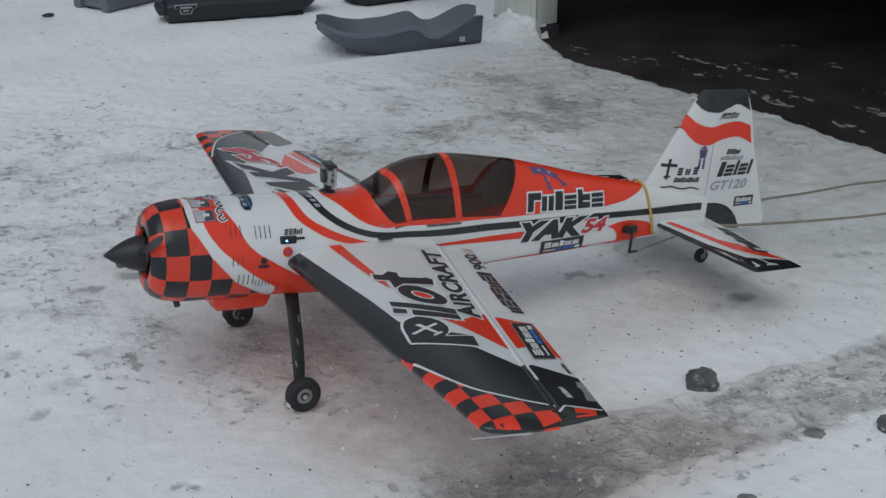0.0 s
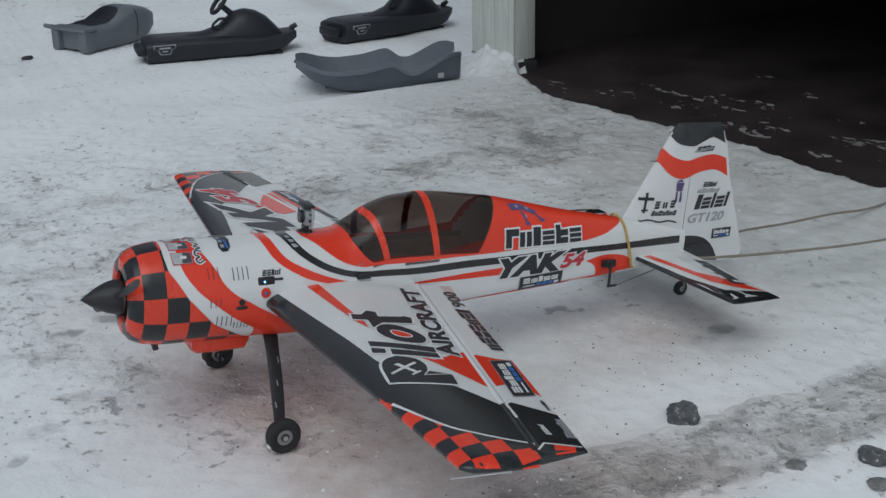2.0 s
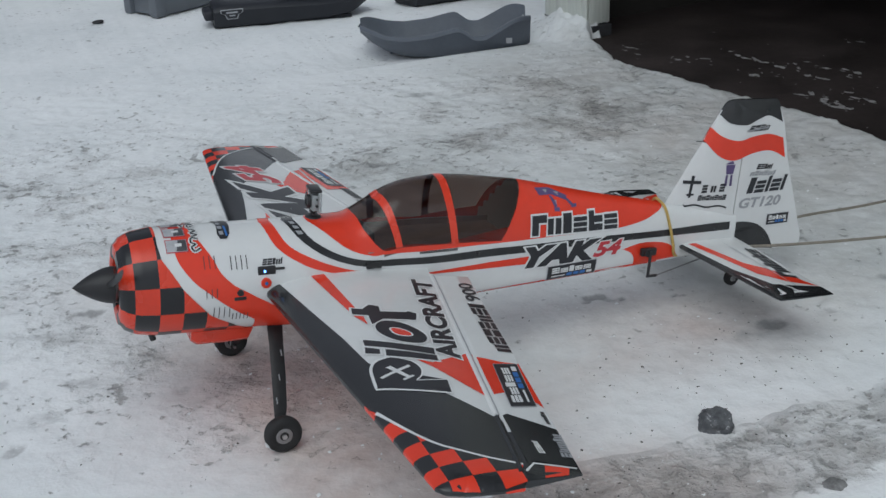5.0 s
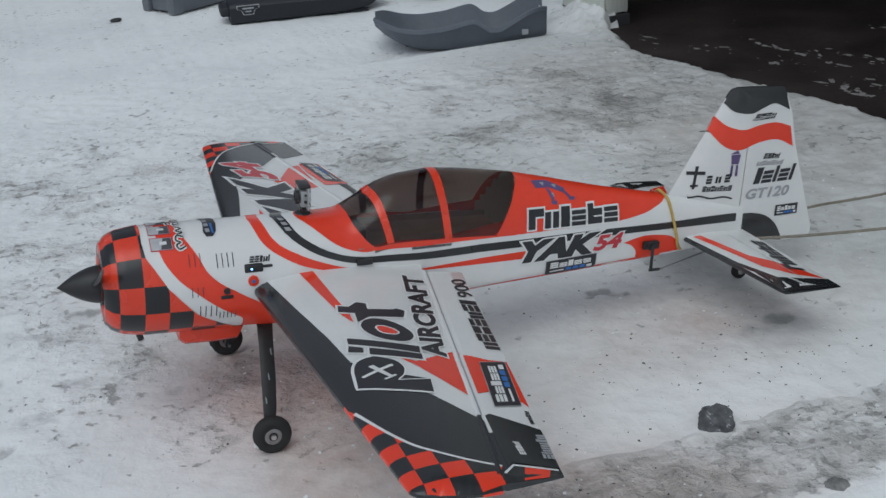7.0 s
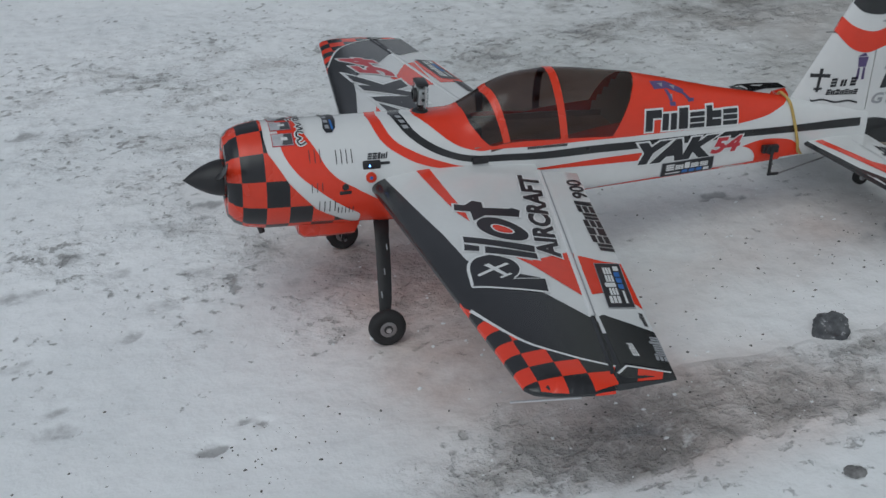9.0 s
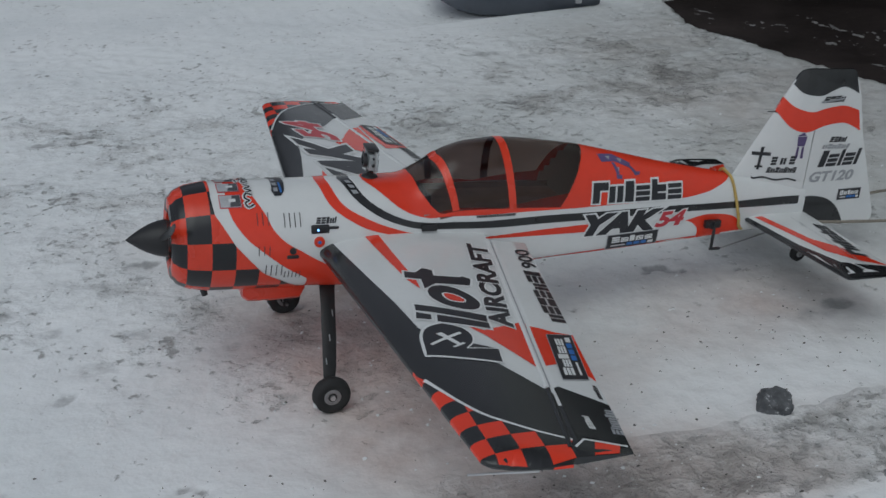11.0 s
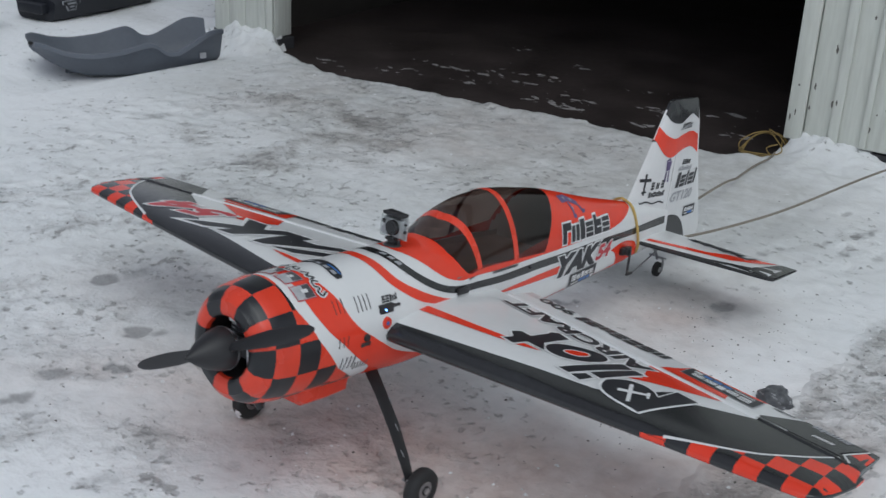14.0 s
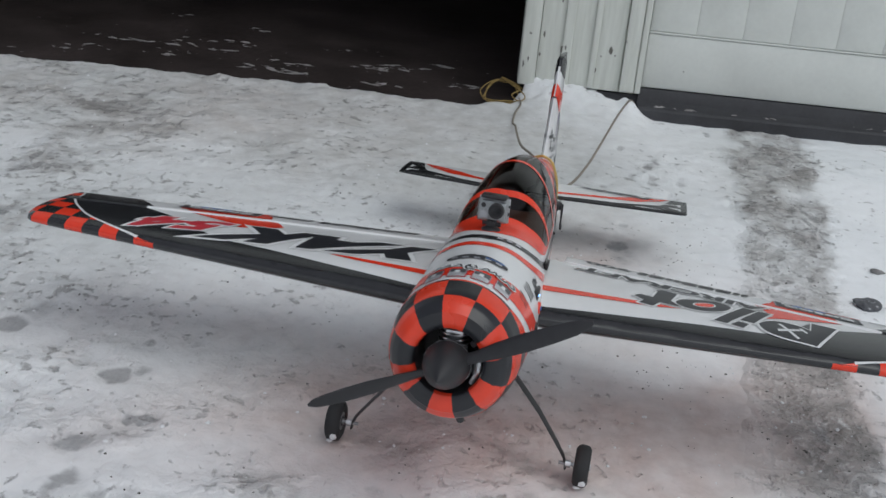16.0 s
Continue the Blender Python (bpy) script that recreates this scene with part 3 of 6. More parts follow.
def wear_at(x, y):
    """0 clean crust, 1 worn to slush and grit."""
    n1, n2 = fbm(x, y, 1.5, 3), fbm(x + 9, y, 4.2, 3)
    tr = track_at(x, y)
    w = tr * (.80 + .45 * n2 + .22 * fbm(x, y * 1.5, 2.2, 2))
    # trampled round the nose, under the belly and behind the far wing
    belt = .55 * spot(x, y, -.50, .45, .55, .65) + .55 * spot(x, y, .10, .05, .35, .45) + .30 * spot(x, y, .15, -.45, .28, .22) + .62 * spot(x, y, 1.3, 1.7, 1.5, 1.0) + .55 * spot(x, y, -.5, 1.9, .8, .8) + .35 * spot(x, y, .15, -.95, .4, .20) + .40 * spot(x, y, 2.2, 2.2, .7, .9) + .12 * spot(x, y, 1.0, .05, .6, .2) + .30 * spot(x, y, 2.3, -.35, .5, .14)
    w += belt * min(1.0, max(0.0, .50 + 1.0 * n2 + .55 * n1)) * (1 - tr)
    # clean drifts
    w -= 1.0 * spot(x, y, 1.0, -.36, .50, .26) + .9 * spot(x, y, -.35, -.58, .48, .24) + .45 * spot(x, y, -.75, .12, .25, .25) + .8 * spot(x, y, .85, -.50, .45, .12) + .45 * spot(x, y, 1.6, -.48, .40, .12) + .5 * spot(x, y, 1.25, -1.25, .45, .12) + .6 * spot(x, y, 2.75, .02, .45, .28) + .35 * spot(x, y, .6, 4.6, 1.5, .9)
    w *= 1 - .80 * min(1.0, max(0.0, (y - 2.6) / .8)) * min(1.0, max(0.0, 3.2 - x))
    return max(-.8, min(1.2, w))


def stain_shade_at(x, y):
    """Brown tinge from wheels, plus shade and red bounce painted under the model."""
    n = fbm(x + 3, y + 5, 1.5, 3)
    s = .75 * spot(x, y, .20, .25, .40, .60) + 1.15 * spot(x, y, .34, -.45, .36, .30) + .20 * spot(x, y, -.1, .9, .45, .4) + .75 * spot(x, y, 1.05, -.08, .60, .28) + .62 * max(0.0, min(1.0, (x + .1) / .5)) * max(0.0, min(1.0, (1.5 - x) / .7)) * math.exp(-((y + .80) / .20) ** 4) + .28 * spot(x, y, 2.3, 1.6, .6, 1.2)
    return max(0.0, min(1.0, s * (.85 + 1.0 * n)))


def dirt_at(x, y):
    """Grey driveway dirt, most before the garage; also greys the snow below the tail."""
    n = fbm(x + 13, y + 2, 1.1, 3)
    d = 1.25 * spot(x, y, 2.35, 1.5, .80, 1.5) + 1.0 * spot(x, y, 2.45, .75, .5, .6) + .4 * spot(x, y, 2.1, .3, .6, .5) + .5 * math.exp(-((x - snow_edge(min(3.2, max(.3, y))) + .04) / .16) ** 2) * min(1.0, max(0.0, (y - .35) / .3)) + .60 * spot(x, y, 1.1, 1.5, .9, .9) + .70 * spot(x, y, 1.05, -.10, .65, .32) + .30 * track_at(x, y) + .50 * spot(x, y, 2.7, -.80, .6, .25) + .25 * spot(x, y, .15, .5, .45, .6) + .35 * spot(x, y, 2.0, .1, .5, .4)
    return max(0.0, min(1.0, d * (.9 + .8 * n)))


def lumps_at(x, y, w):
    """Loose clumps kicked up where people walked; smooth on the clean drifts."""
    walked = min(1.0, max(0.0, .62 + .9 * fbm(x + 4, y + 8, 1.3, 2) + .5 * w))
    a = noise.noise(Vector((x * 16 + y * 4, y * 16 - x * 4, 2.5)))
    b = noise.noise(Vector((x * 24 - y * 9, y * 24 + x * 9, 8.5)))
    return walked * (.0066 * max(-.35, a) + .0036 * max(-.3, b))


def ground_z(x, y, w=None):
    d = max(abs(x - 1.0), abs(y - 1.5))
    fade = max(0.0, 1 - max(0.0, d - 6) / 20)
    if w is None:
        w = wear_at(x, y)
    w = max(0.0, min(1.0, w))
    z = fade * (0.010 * fbm(x, y, 2.2) + (0.0032 + .0125 * w) * fbm(x + 7, y, 9.0, 3) + lumps_at(x, y, w) + .0050 * w * noise.noise(Vector((x * 31, y * 31, 5.5)))) - 0.004 - 0.005 * w
    # packed flat where the model stands
    k = min(1.0, math.hypot(x - 0.3, y) / 2.2)
    z *= 0.5 + 0.5 * k
    z -= .010 * mark_at(x, y)
    # banks against the wall's foot
    def bank(cx, cy, rx, ry, h):
        return h * min(.88, 1.25 * spot(x, y, cx, cy, rx, ry)) * (0.85 + 0.24 * fbm(x, y, 8.0, 3) + 0.13 * fbm(x, y, 26.0, 2))
    z += bank(2.80, 3.36, 0.20, 0.26, 0.16) + bank(3.21, .15, 0.16, 0.19, 0.085) + bank(3.05, .06, .36, .30, .030) + bank(3.115, -.195, .045, .04, .055) + bank(3.06, -.14, .12, .10, .018)
    z -= .058 * min(1.0, 1.4 * spot(x, y, 1.95, 3.38, .66, .36))
    z += 0.22 * math.exp(-((y - 7.1) / 0.4) ** 2) * min(1, max(0, 2.2 - x)) * (0.8 + 0.5 * fbm(x, y, 2.0, 2))
    # the slab inside the garage lies free
    far_y = 3.2 if x < 2.84 else 3.5
    if 0.30 < y < far_y and x < 9:
        e = snow_edge(min(y, 3.2))
        z += 0.010 * math.exp(-((x - e + .06) / .07) ** 2) * (.7 + 1.2 * fbm(x, y, 9.0, 3))
        k = min(1.0, max(0.0, (x - e) / 0.045)) * min(1.0, (y - 0.30) / 0.08) * min(1.0, (far_y - y) / 0.1)
        z = z * (1 - k) - 0.075 * k
        if k < .5:
            z = max(z, -0.010)
    if x > 3.06 and .29 < y < 4.2:
        z = min(z, -0.10)
    elif y < -.15:
        z -= (.030 * math.exp(-((x - 3.15) / .30) ** 2) + .02 * fbm(x, y, 2.2) * math.exp(-((x - 3.15) / .4) ** 2)) * min(1.0, max(0.0, (-.22 - y) / .10))
    return z


def axis(lo, hi, step, far):
    mid = list(np.arange(lo, hi + 1e-6, step))
    out, d = [], step
    k = hi
    while k < far:
        d *= 1.22
        k += d
        out.append(k)
    neg, d, k = [], step, lo
    while k > -far:
        d *= 1.22
        k -= d
        neg.append(k)
    return neg[::-1] + mid + out


def build_ground():
    xs, ys = axis(-1.0, 3.24, 0.0115, 400), axis(-1.4, 3.4, 0.0130, 400)
    nx = len(xs)
    wear = [wear_at(x, y) for y in ys for x in xs]
    stain_shade = [stain_shade_at(x, y) for y in ys for x in xs]
    k = iter(wear)
    verts = [(x, y, ground_z(x, y, next(k))) for y in ys for x in xs]
    faces = [(j * nx + i, j * nx + i + 1, (j + 1) * nx + i + 1, (j + 1) * nx + i) for j in range(len(ys) - 1) for i in range(nx - 1)]
    me = bpy.data.meshes.new("ground")
    me.from_pydata(verts, [], faces)
    me.materials.append(SNOW)
    mark = [mark_at(x, y) for y in ys for x in xs]
    dirt = [dirt_at(x, y) for y in ys for x in xs]
    for name, vals in (("wear", wear), ("stain_shade", stain_shade), ("mark", mark), ("dirt", dirt)):
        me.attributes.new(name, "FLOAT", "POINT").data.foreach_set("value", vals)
    me.polygons.foreach_set("use_smooth", [True] * len(me.polygons))
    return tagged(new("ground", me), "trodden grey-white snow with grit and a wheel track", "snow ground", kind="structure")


build_ground()


def crumbs(name, n, seed, mat, r0, r1, want, label, cat, flatn):
    """Loose bits strewn over the snow, thickest where it is worn."""
    rng = random.Random(seed)
    verts, faces = [], []
    made = 0
    for _ in range(n * 12):
        if made >= n:
            break
        x, y = rng.uniform(-.9, 3.0), rng.uniform(-1.35, 4.2)
        if rng.random() < .45:
            x, y = rng.uniform(-.8, 1.9), rng.uniform(-1.3, 1.4)
        if x > snow_edge(min(3.2, max(.3, y))) - .03 or rng.random() > want(wear_at(x, y)):
            continue
        r = r0 + (r1 - r0) * rng.random() ** 2.5
        z = ground_z(x, y) - r * .25
        b, an, el = len(verts), rng.uniform(0, 6.28), rng.uniform(.7, 1.5)
        for k in range(5):
            t = an + k * 1.2566
            rr = r * rng.uniform(.65, 1.2)
            verts.append((x + rr * math.cos(t) * el, y + rr * math.sin(t) / el, z + r * rng.uniform(0, .3) * flatn))
        for k in range(3):
            t = an + .6 + k * 2.094
            rr = r * rng.uniform(.3, .7)
            verts.append((x + rr * math.cos(t), y + rr * math.sin(t), z + r * rng.uniform(.6, 1.1) * flatn))
        faces += [(b + 5, b + 6, b + 7), (b, b + 1, b + 5), (b + 1, b + 2, b + 6, b + 5), (b + 2, b + 3, b + 6), (b + 3, b + 4, b + 7, b + 6), (b + 4, b, b + 5, b + 7)]
        made += 1
    me = bpy.data.meshes.new(name)
    me.from_pydata(verts, [], faces)
    me.materials.append(mat)
    tagged(new(name, me), label, cat, kind="stuff")


crumbs("grit", 1300, 11, CRUMB, .0012, .0050, lambda w: min(1.0, .04 + w ** 2), "dark grit strewn on worn snow", "grit", .8)
crumbs("snow_crumbs", 1000, 12, CLEAN_SNOW, .0020, .0070, lambda w: .35 + .2 * min(1.0, w), "loose crumbs of snow on the ground", "snow", .9)

# ---- garage: s runs along its front from the left jamb, n goes in ----
G = Matrix(((0.1288, 0.9917, 0, 2.767), (-0.9917, 0.1288, 0, 3.17), (0, 0, 1, 0), (0, 0, 0, 1)))


def structure(name, bm, mat, label, cat, smooth=30.0):
    ob = finish(name, bm, mat, None, "", smooth)
    ob.matrix_basis = G
    return tagged(ob, label, cat, kind="structure")


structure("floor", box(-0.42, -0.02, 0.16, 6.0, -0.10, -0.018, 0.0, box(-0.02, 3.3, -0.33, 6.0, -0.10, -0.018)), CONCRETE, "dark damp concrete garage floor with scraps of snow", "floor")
TOP = 2.55
wall_left = structure("wall_west", box(-0.44, -0.03, 0.025, 0.13, 0.05, TOP), BOARD_WHITE, "white painted garage wall beside the opening", "wall")
wall_mid = structure("wall_middle", box(2.892, 3.42, 0.03, 0.16, 0.062, TOP), BOARD_WHITE, "white board-clad garage pier with flaking paint", "wall")
# raised out of view to 4.6 m so that it dims the snow in front
structure("wall_lintel", box(-0.44, 8.0, 0.03, 0.16, 2.12, 4.6), BOARD_WHITE, "white painted wall above the garage openings, raised unseen to block sky light", "wall")
# inner walls and ceiling, their shade painted in as near-black timber
structure("wall_inner_left", box(-0.44, -0.34, 0.135, 6.0, -0.09, TOP), SHADE_TIMBER, "timber side wall inside the garage, coloured near black as shade", "wall")
structure("wall_inner_back", box(-0.44, 8.0, 6.003, 6.1, -0.09, TOP), SHADE_TIMBER, "timber back wall of the garage, coloured near black as shade", "wall")
structure("wall_inner_right", box(3.3, 3.4, 0.165, 6.0, -0.09, TOP), SHADE_TIMBER, "timber partition inside the garage, coloured near black as shade", "wall")
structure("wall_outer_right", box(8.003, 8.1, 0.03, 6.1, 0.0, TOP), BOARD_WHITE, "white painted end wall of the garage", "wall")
structure("ceiling", box(-0.43, 8.0, 0.165, 6.1, TOP + 0.004, TOP + 0.2), SHADE_TIMBER, "timber garage ceiling, coloured near black as shade", "ceiling")
# unseen roof with a deep eave, added to keep sky light off the snow
structure("roof", box(-0.8, 8.4, -0.85, 6.5, 4.604, 4.8), SHADE_TIMBER, "dark overhanging garage roof, added unseen to block sky light", "roof")
# closes the added upper storey, out of view
structure("wall_upper_back", box(-0.44, 8.0, 6.003, 6.1, TOP + .21, 4.6), BOARD_WHITE, "white painted upper back wall of the garage, added unseen", "wall")
structure("trim_left_base", box(-0.46, 0.02, 0.015, 0.15, -0.06, 0.046), PLINTH, "dark foundation strip below the white jamb", "plinth")
structure("trim_middle_base", box(2.90, 3.436, 0.012, 0.19, -0.06, 0.0585), PLINTH, "dark foundation strip below the white pier", "plinth")


def boards(parent, spans, y0, y1, z0, z1, mat, name="board"):
    for a, b in spans:
        part(name, box(a + 0.0015, b - 0.0015, y0, y1, z0, z1, 0.004), mat, parent, "", 30)


# upright cladding boards and corner trims
boards(wall_left, [(-0.44, -0.33), (-0.33, -0.21), (-0.21, -0.10)], 0.004, 0.022, 0.045, TOP, BOARD_WHITE)
boards(wall_left, [(-0.105, -0.055), (-0.055, -0.002)], -0.012, 0.003, 0.03, TOP, BOARD_WHITE, "corner_board")
part("reveal_board", box(-0.024, 0.0, 0.006, 0.15, 0.055, 2.11, 0.003), BOARD_WHITE, wall_left)
boards(wall_mid, [(2.945, 3.075), (3.075, 3.20), (3.20, 3.335)], 0.004, 0.026, 0.07, TOP, BOARD_WHITE)
boards(wall_mid, [(3.052, 3.098), (3.186, 3.216)], -0.012, 0.003, 0.075, TOP, BOARD_WHITE, "cover_strip")
boards(wall_mid, [(2.868, 2.946)], -0.018, 0.003, 0.062, TOP, BOARD_WHITE, "corner_board")
boards(wall_mid, [(3.335, 3.402), (3.404, 3.434)], -0.020, 0.003, 0.075, TOP, BOARD_WHITE, "corner_board")
part("reveal_board", box(2.866, 2.890, 0.005, 0.19, 0.062, 2.11, 0.003), BOARD_WHITE, wall_mid)

# closed second door with a dark sill
door = structure("door_1", box(3.438, 6.4, 0.045, 0.085, 0.102, 2.115), DOOR_WHITE, "closed white board garage door above a dark sill", "garage door")
part("bottom_board", box(3.438, 6.4, 0.024, 0.043, 0.099, 0.349, 0.004), DOOR_WHITE, door, "", 30)
part("drip_edge", box(3.438, 6.4, 0.020, 0.040, 0.351, 0.360, 0.003), DOOR_WHITE, door, "", 30)
for k in range(14):
    a = 3.440 + k * 0.21
    part("door_board", box(a + 0.0004, a + 0.2096, 0.028, 0.043, 0.362, 2.11, 0.0015), DOOR_WHITE, door, "", 30)
chips = random.Random(8)
for cs, cn, cz, w, h in ((2.903, -.0186, .302, .007, .006), (2.966, .0034, .300, .005, .018), (2.955, .0034, .205, .004, .011), (2.905, -.0186, .185, .004, .014), (2.884, -.0186, .160, .005, .018), (3.052, -.0126, .245, .005, .020), (3.068, -.0126, .250, .004, .016), (3.275, .0034, .257, .010, .019), (3.212, .0034, .155, .012, .014), (3.235, .0034, .225, .003, .006), (3.298, .0034, .235, .003, .005), (3.03, .0034, .47, .006, .02), (3.16, .0034, .62, .005, .011), (3.30, .0034, .52, .004, .014), (3.62, .0234, .19, .003, .004)):
    bm = bmesh.new()
    bm.faces.new([bm.verts.new((cs + w * chips.uniform(.5, 1.25) * math.cos(a), cn, cz + h * chips.uniform(.6, 1.2) * math.sin(a))) for a in (0, .5, 1.2, 1.7, 2.3, 2.9, 3.5, 4.1, 4.7, 5.4)])
    part("paint_chip", bm, FLAKED, wall_mid, "dark flaked spot")
# stepped sill: back face, worn ledge, rounded nose
structure("sill_1", loft([[Vector((a, n, z)) for n, z in ((.12, -.06), (.12, .095), (.008, .095), (.004, .090), (-.006, .044), (-.020, .034), (-.062, .024), (-.072, .014), (-.076, -.06))] for a in (3.428, 3.4305, 4.4, 6.45)]), PLINTH, "dark weathered sill with a worn ledge along the closed door", "door sill")
structure("wall_east", box(6.403, 8.0, 0.03, 0.16, 0.0, 2.117), BOARD_WHITE, "white painted garage wall past the door", "wall")

# snow scraps on the slab and the sill
def scraps():
    rng = random.Random(4)
    bm = bmesh.new()
    spots = []
    # drifted together in loose smears along the front
    for cs, cn, k in ((.74, .38, 6), (.97, .37, 8), (1.23, .21, 6), (1.18, .40, 8), (1.27, .50, 9), (1.39, .33, 7), (1.63, .09, 16), (1.74, .22, 12), (1.81, .04, 9), (.98, 1.07, 5), (1.48, .86, 6), (2.18, .32, 12), (2.27, .37, 9), (2.22, .02, 7), (.72, .09, 4), (.81, .18, 4), (1.17, .14, 5), (1.41, .53, 6), (.39, .0, 5), (1.9, .6, 4), (2.5, .5, 5), (2.6, .15, 6)):
        for _ in range(k):
            spots.append((cs + rng.gauss(0, .055), cn + rng.gauss(0, .022), -0.018, .003 + .019 * rng.random() ** 2.2))
    for _ in range(40):
        spots.append((rng.uniform(0.2, 2.85), rng.uniform(-0.12, 0.7), -0.018, rng.uniform(0.002, 0.005)))
    for s, n in ((3.515, -.035), (3.535, -.04), (3.60, -.04), (3.655, -.035), (3.67, -.04), (3.875, -.04), (4.02, -.038), (4.05, -.035), (4.42, -.03), (4.5, -.03), (4.56, -.035)):
        spots.append((s, n, 0.028, rng.uniform(0.009, 0.017)))
    for s, n, z, r in spots:
        k = rng.randint(9, 14)
        top = bm.verts.new((s, n, z + (min(.0024, r * .25) if z < 0 else r * .45)))
        el, an = rng.uniform(1.0, 3.2), rng.uniform(-0.6, 0.6)
        ring = []
        for i in range(k):
            a = 2 * math.pi * i / k
            rr = r * rng.uniform(0.3, 1.25)
            dx, dy = rr * math.cos(a) * el, rr * math.sin(a)
            ring.append(bm.verts.new((s + dx * math.cos(an) - dy * math.sin(an), n + dx * math.sin(an) + dy * math.cos(an), z)))
        for i in range(k):
            bm.faces.new((ring[i], ring[(i + 1) % k], top))
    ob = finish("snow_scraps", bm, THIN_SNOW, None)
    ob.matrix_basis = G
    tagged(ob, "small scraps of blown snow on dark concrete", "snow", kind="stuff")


scraps()

# dark outbuilding far behind the sleds
far = finish("wall_far", box(-6.0, 1.35, 7.25, 7.45, 0.0, 2.6), SLATE, None)
tagged(far, "dark slate-blue plank wall behind a snow bank", "wall", kind="structure")
for k in range(24):
    part("plank", box(-3.4 + k * 0.2 + 0.004, -3.4 + k * 0.2 + 0.196, 7.226, 7.247, 0.02, 2.58, 0.003), SLATE, far, "", 30)

# ---- the model aeroplane ----
PLANE = empty("model_aeroplane", pose(0, 0, 0, 0, 6.5, 0))
tagged(PLANE, "red, white and black aerobatic model aeroplane with chequered cowl on snow", "model aeroplane")

CHECK0 = 13.0
NOSE_Y = -.0075


def cowl_edge(deg):
    """Station where the chequers end, by the angle round the hull."""
    up = 90 - min(180.0, abs(((deg - 90 + 180) % 360) - 180))
    return float(np.interp(up, (-60, -38, -23, 10, 42, 60, 90), (-.03, -.085, -.134, -.200, -.243, -.248, -.246)))


def build_fuselage():
    xs = list(np.arange(-0.335, -0.2, 0.006)) + list(np.arange(-0.2, 1.445, 0.012))
    degs = [CHECK0 + 3 * k for k in range(120)]
    def window(x, d):
        up = 90 - abs(((d - 90 + 180) % 360) - 180)
        if up < 16:
            return False
        f = float(np.interp(up, (16, 20, 33, 55, 90), (.312, .295, .272, .250, .242)))
        r = float(np.interp(up, (17, 44, 90), (.644, .688, .716)))
        return f < x < r
    bm = bmesh.new()
    rows = [[bm.verts.new(hull(x, d)) for d in degs] for x in xs]
    for i in range(len(xs) - 1):
        for k in range(120):
            xm, dm = (xs[i] + xs[i + 1]) / 2, degs[k] + 1.5
            if window(xm, dm):
                continue
            j = (k + 1) % 120
            bm.faces.new((rows[i][k], rows[i + 1][k], rows[i + 1][j], rows[i][j]))
    bm.faces.new(rows[-1])
    # rolled lip and inner duct of the cowl
    prev = rows[0]
    for x, r in ((-.338, .083), (-.338, .072), (-.334, .066), (-.326, .064), (-.30, .064), (-.20, .072)):
        ring = [bm.verts.new((x, NOSE_Y - r * math.cos(radians(d)), .359 + r * math.sin(radians(d)))) for d in degs]
        for k in range(120):
            j = (k + 1) % 120
            bm.faces.new((ring[k], prev[k], prev[j], ring[j])).material_index = 1
        prev = ring
    part("fuselage", bm, (FILM_WHITE, BLACK_PLASTIC), PLANE, "white film-covered fuselage")
    # dark firewall behind the opening
    part("firewall", lathe(((0, 0.071), (0.004, 0.071)), pose(-0.21, NOSE_Y, .359, 0, 90, 0)), ENGINE, PLANE)


build_fuselage()


def both(name, outline, mat, off=0.0008, label="", du=0.02, dv=6.0):
    """A band given on the left flank and mirrored over the top to the right one."""
    marking(name, outline, hull, mat, PLANE, off, label, du, dv)
    marking(name, [(x, 180 - d) for x, d in outline][::-1], hull, mat, PLANE, off, label, du, dv)


def both_strip(name, a, b, mat, off=0.0008):
    for c, d in ((a, b), ([(x, 180 - u) for x, u in b], [(x, 180 - u) for x, u in a])):
        lay(name, strip(c, d), hull, off, mat, PLANE, "", 0.02, 5.0)


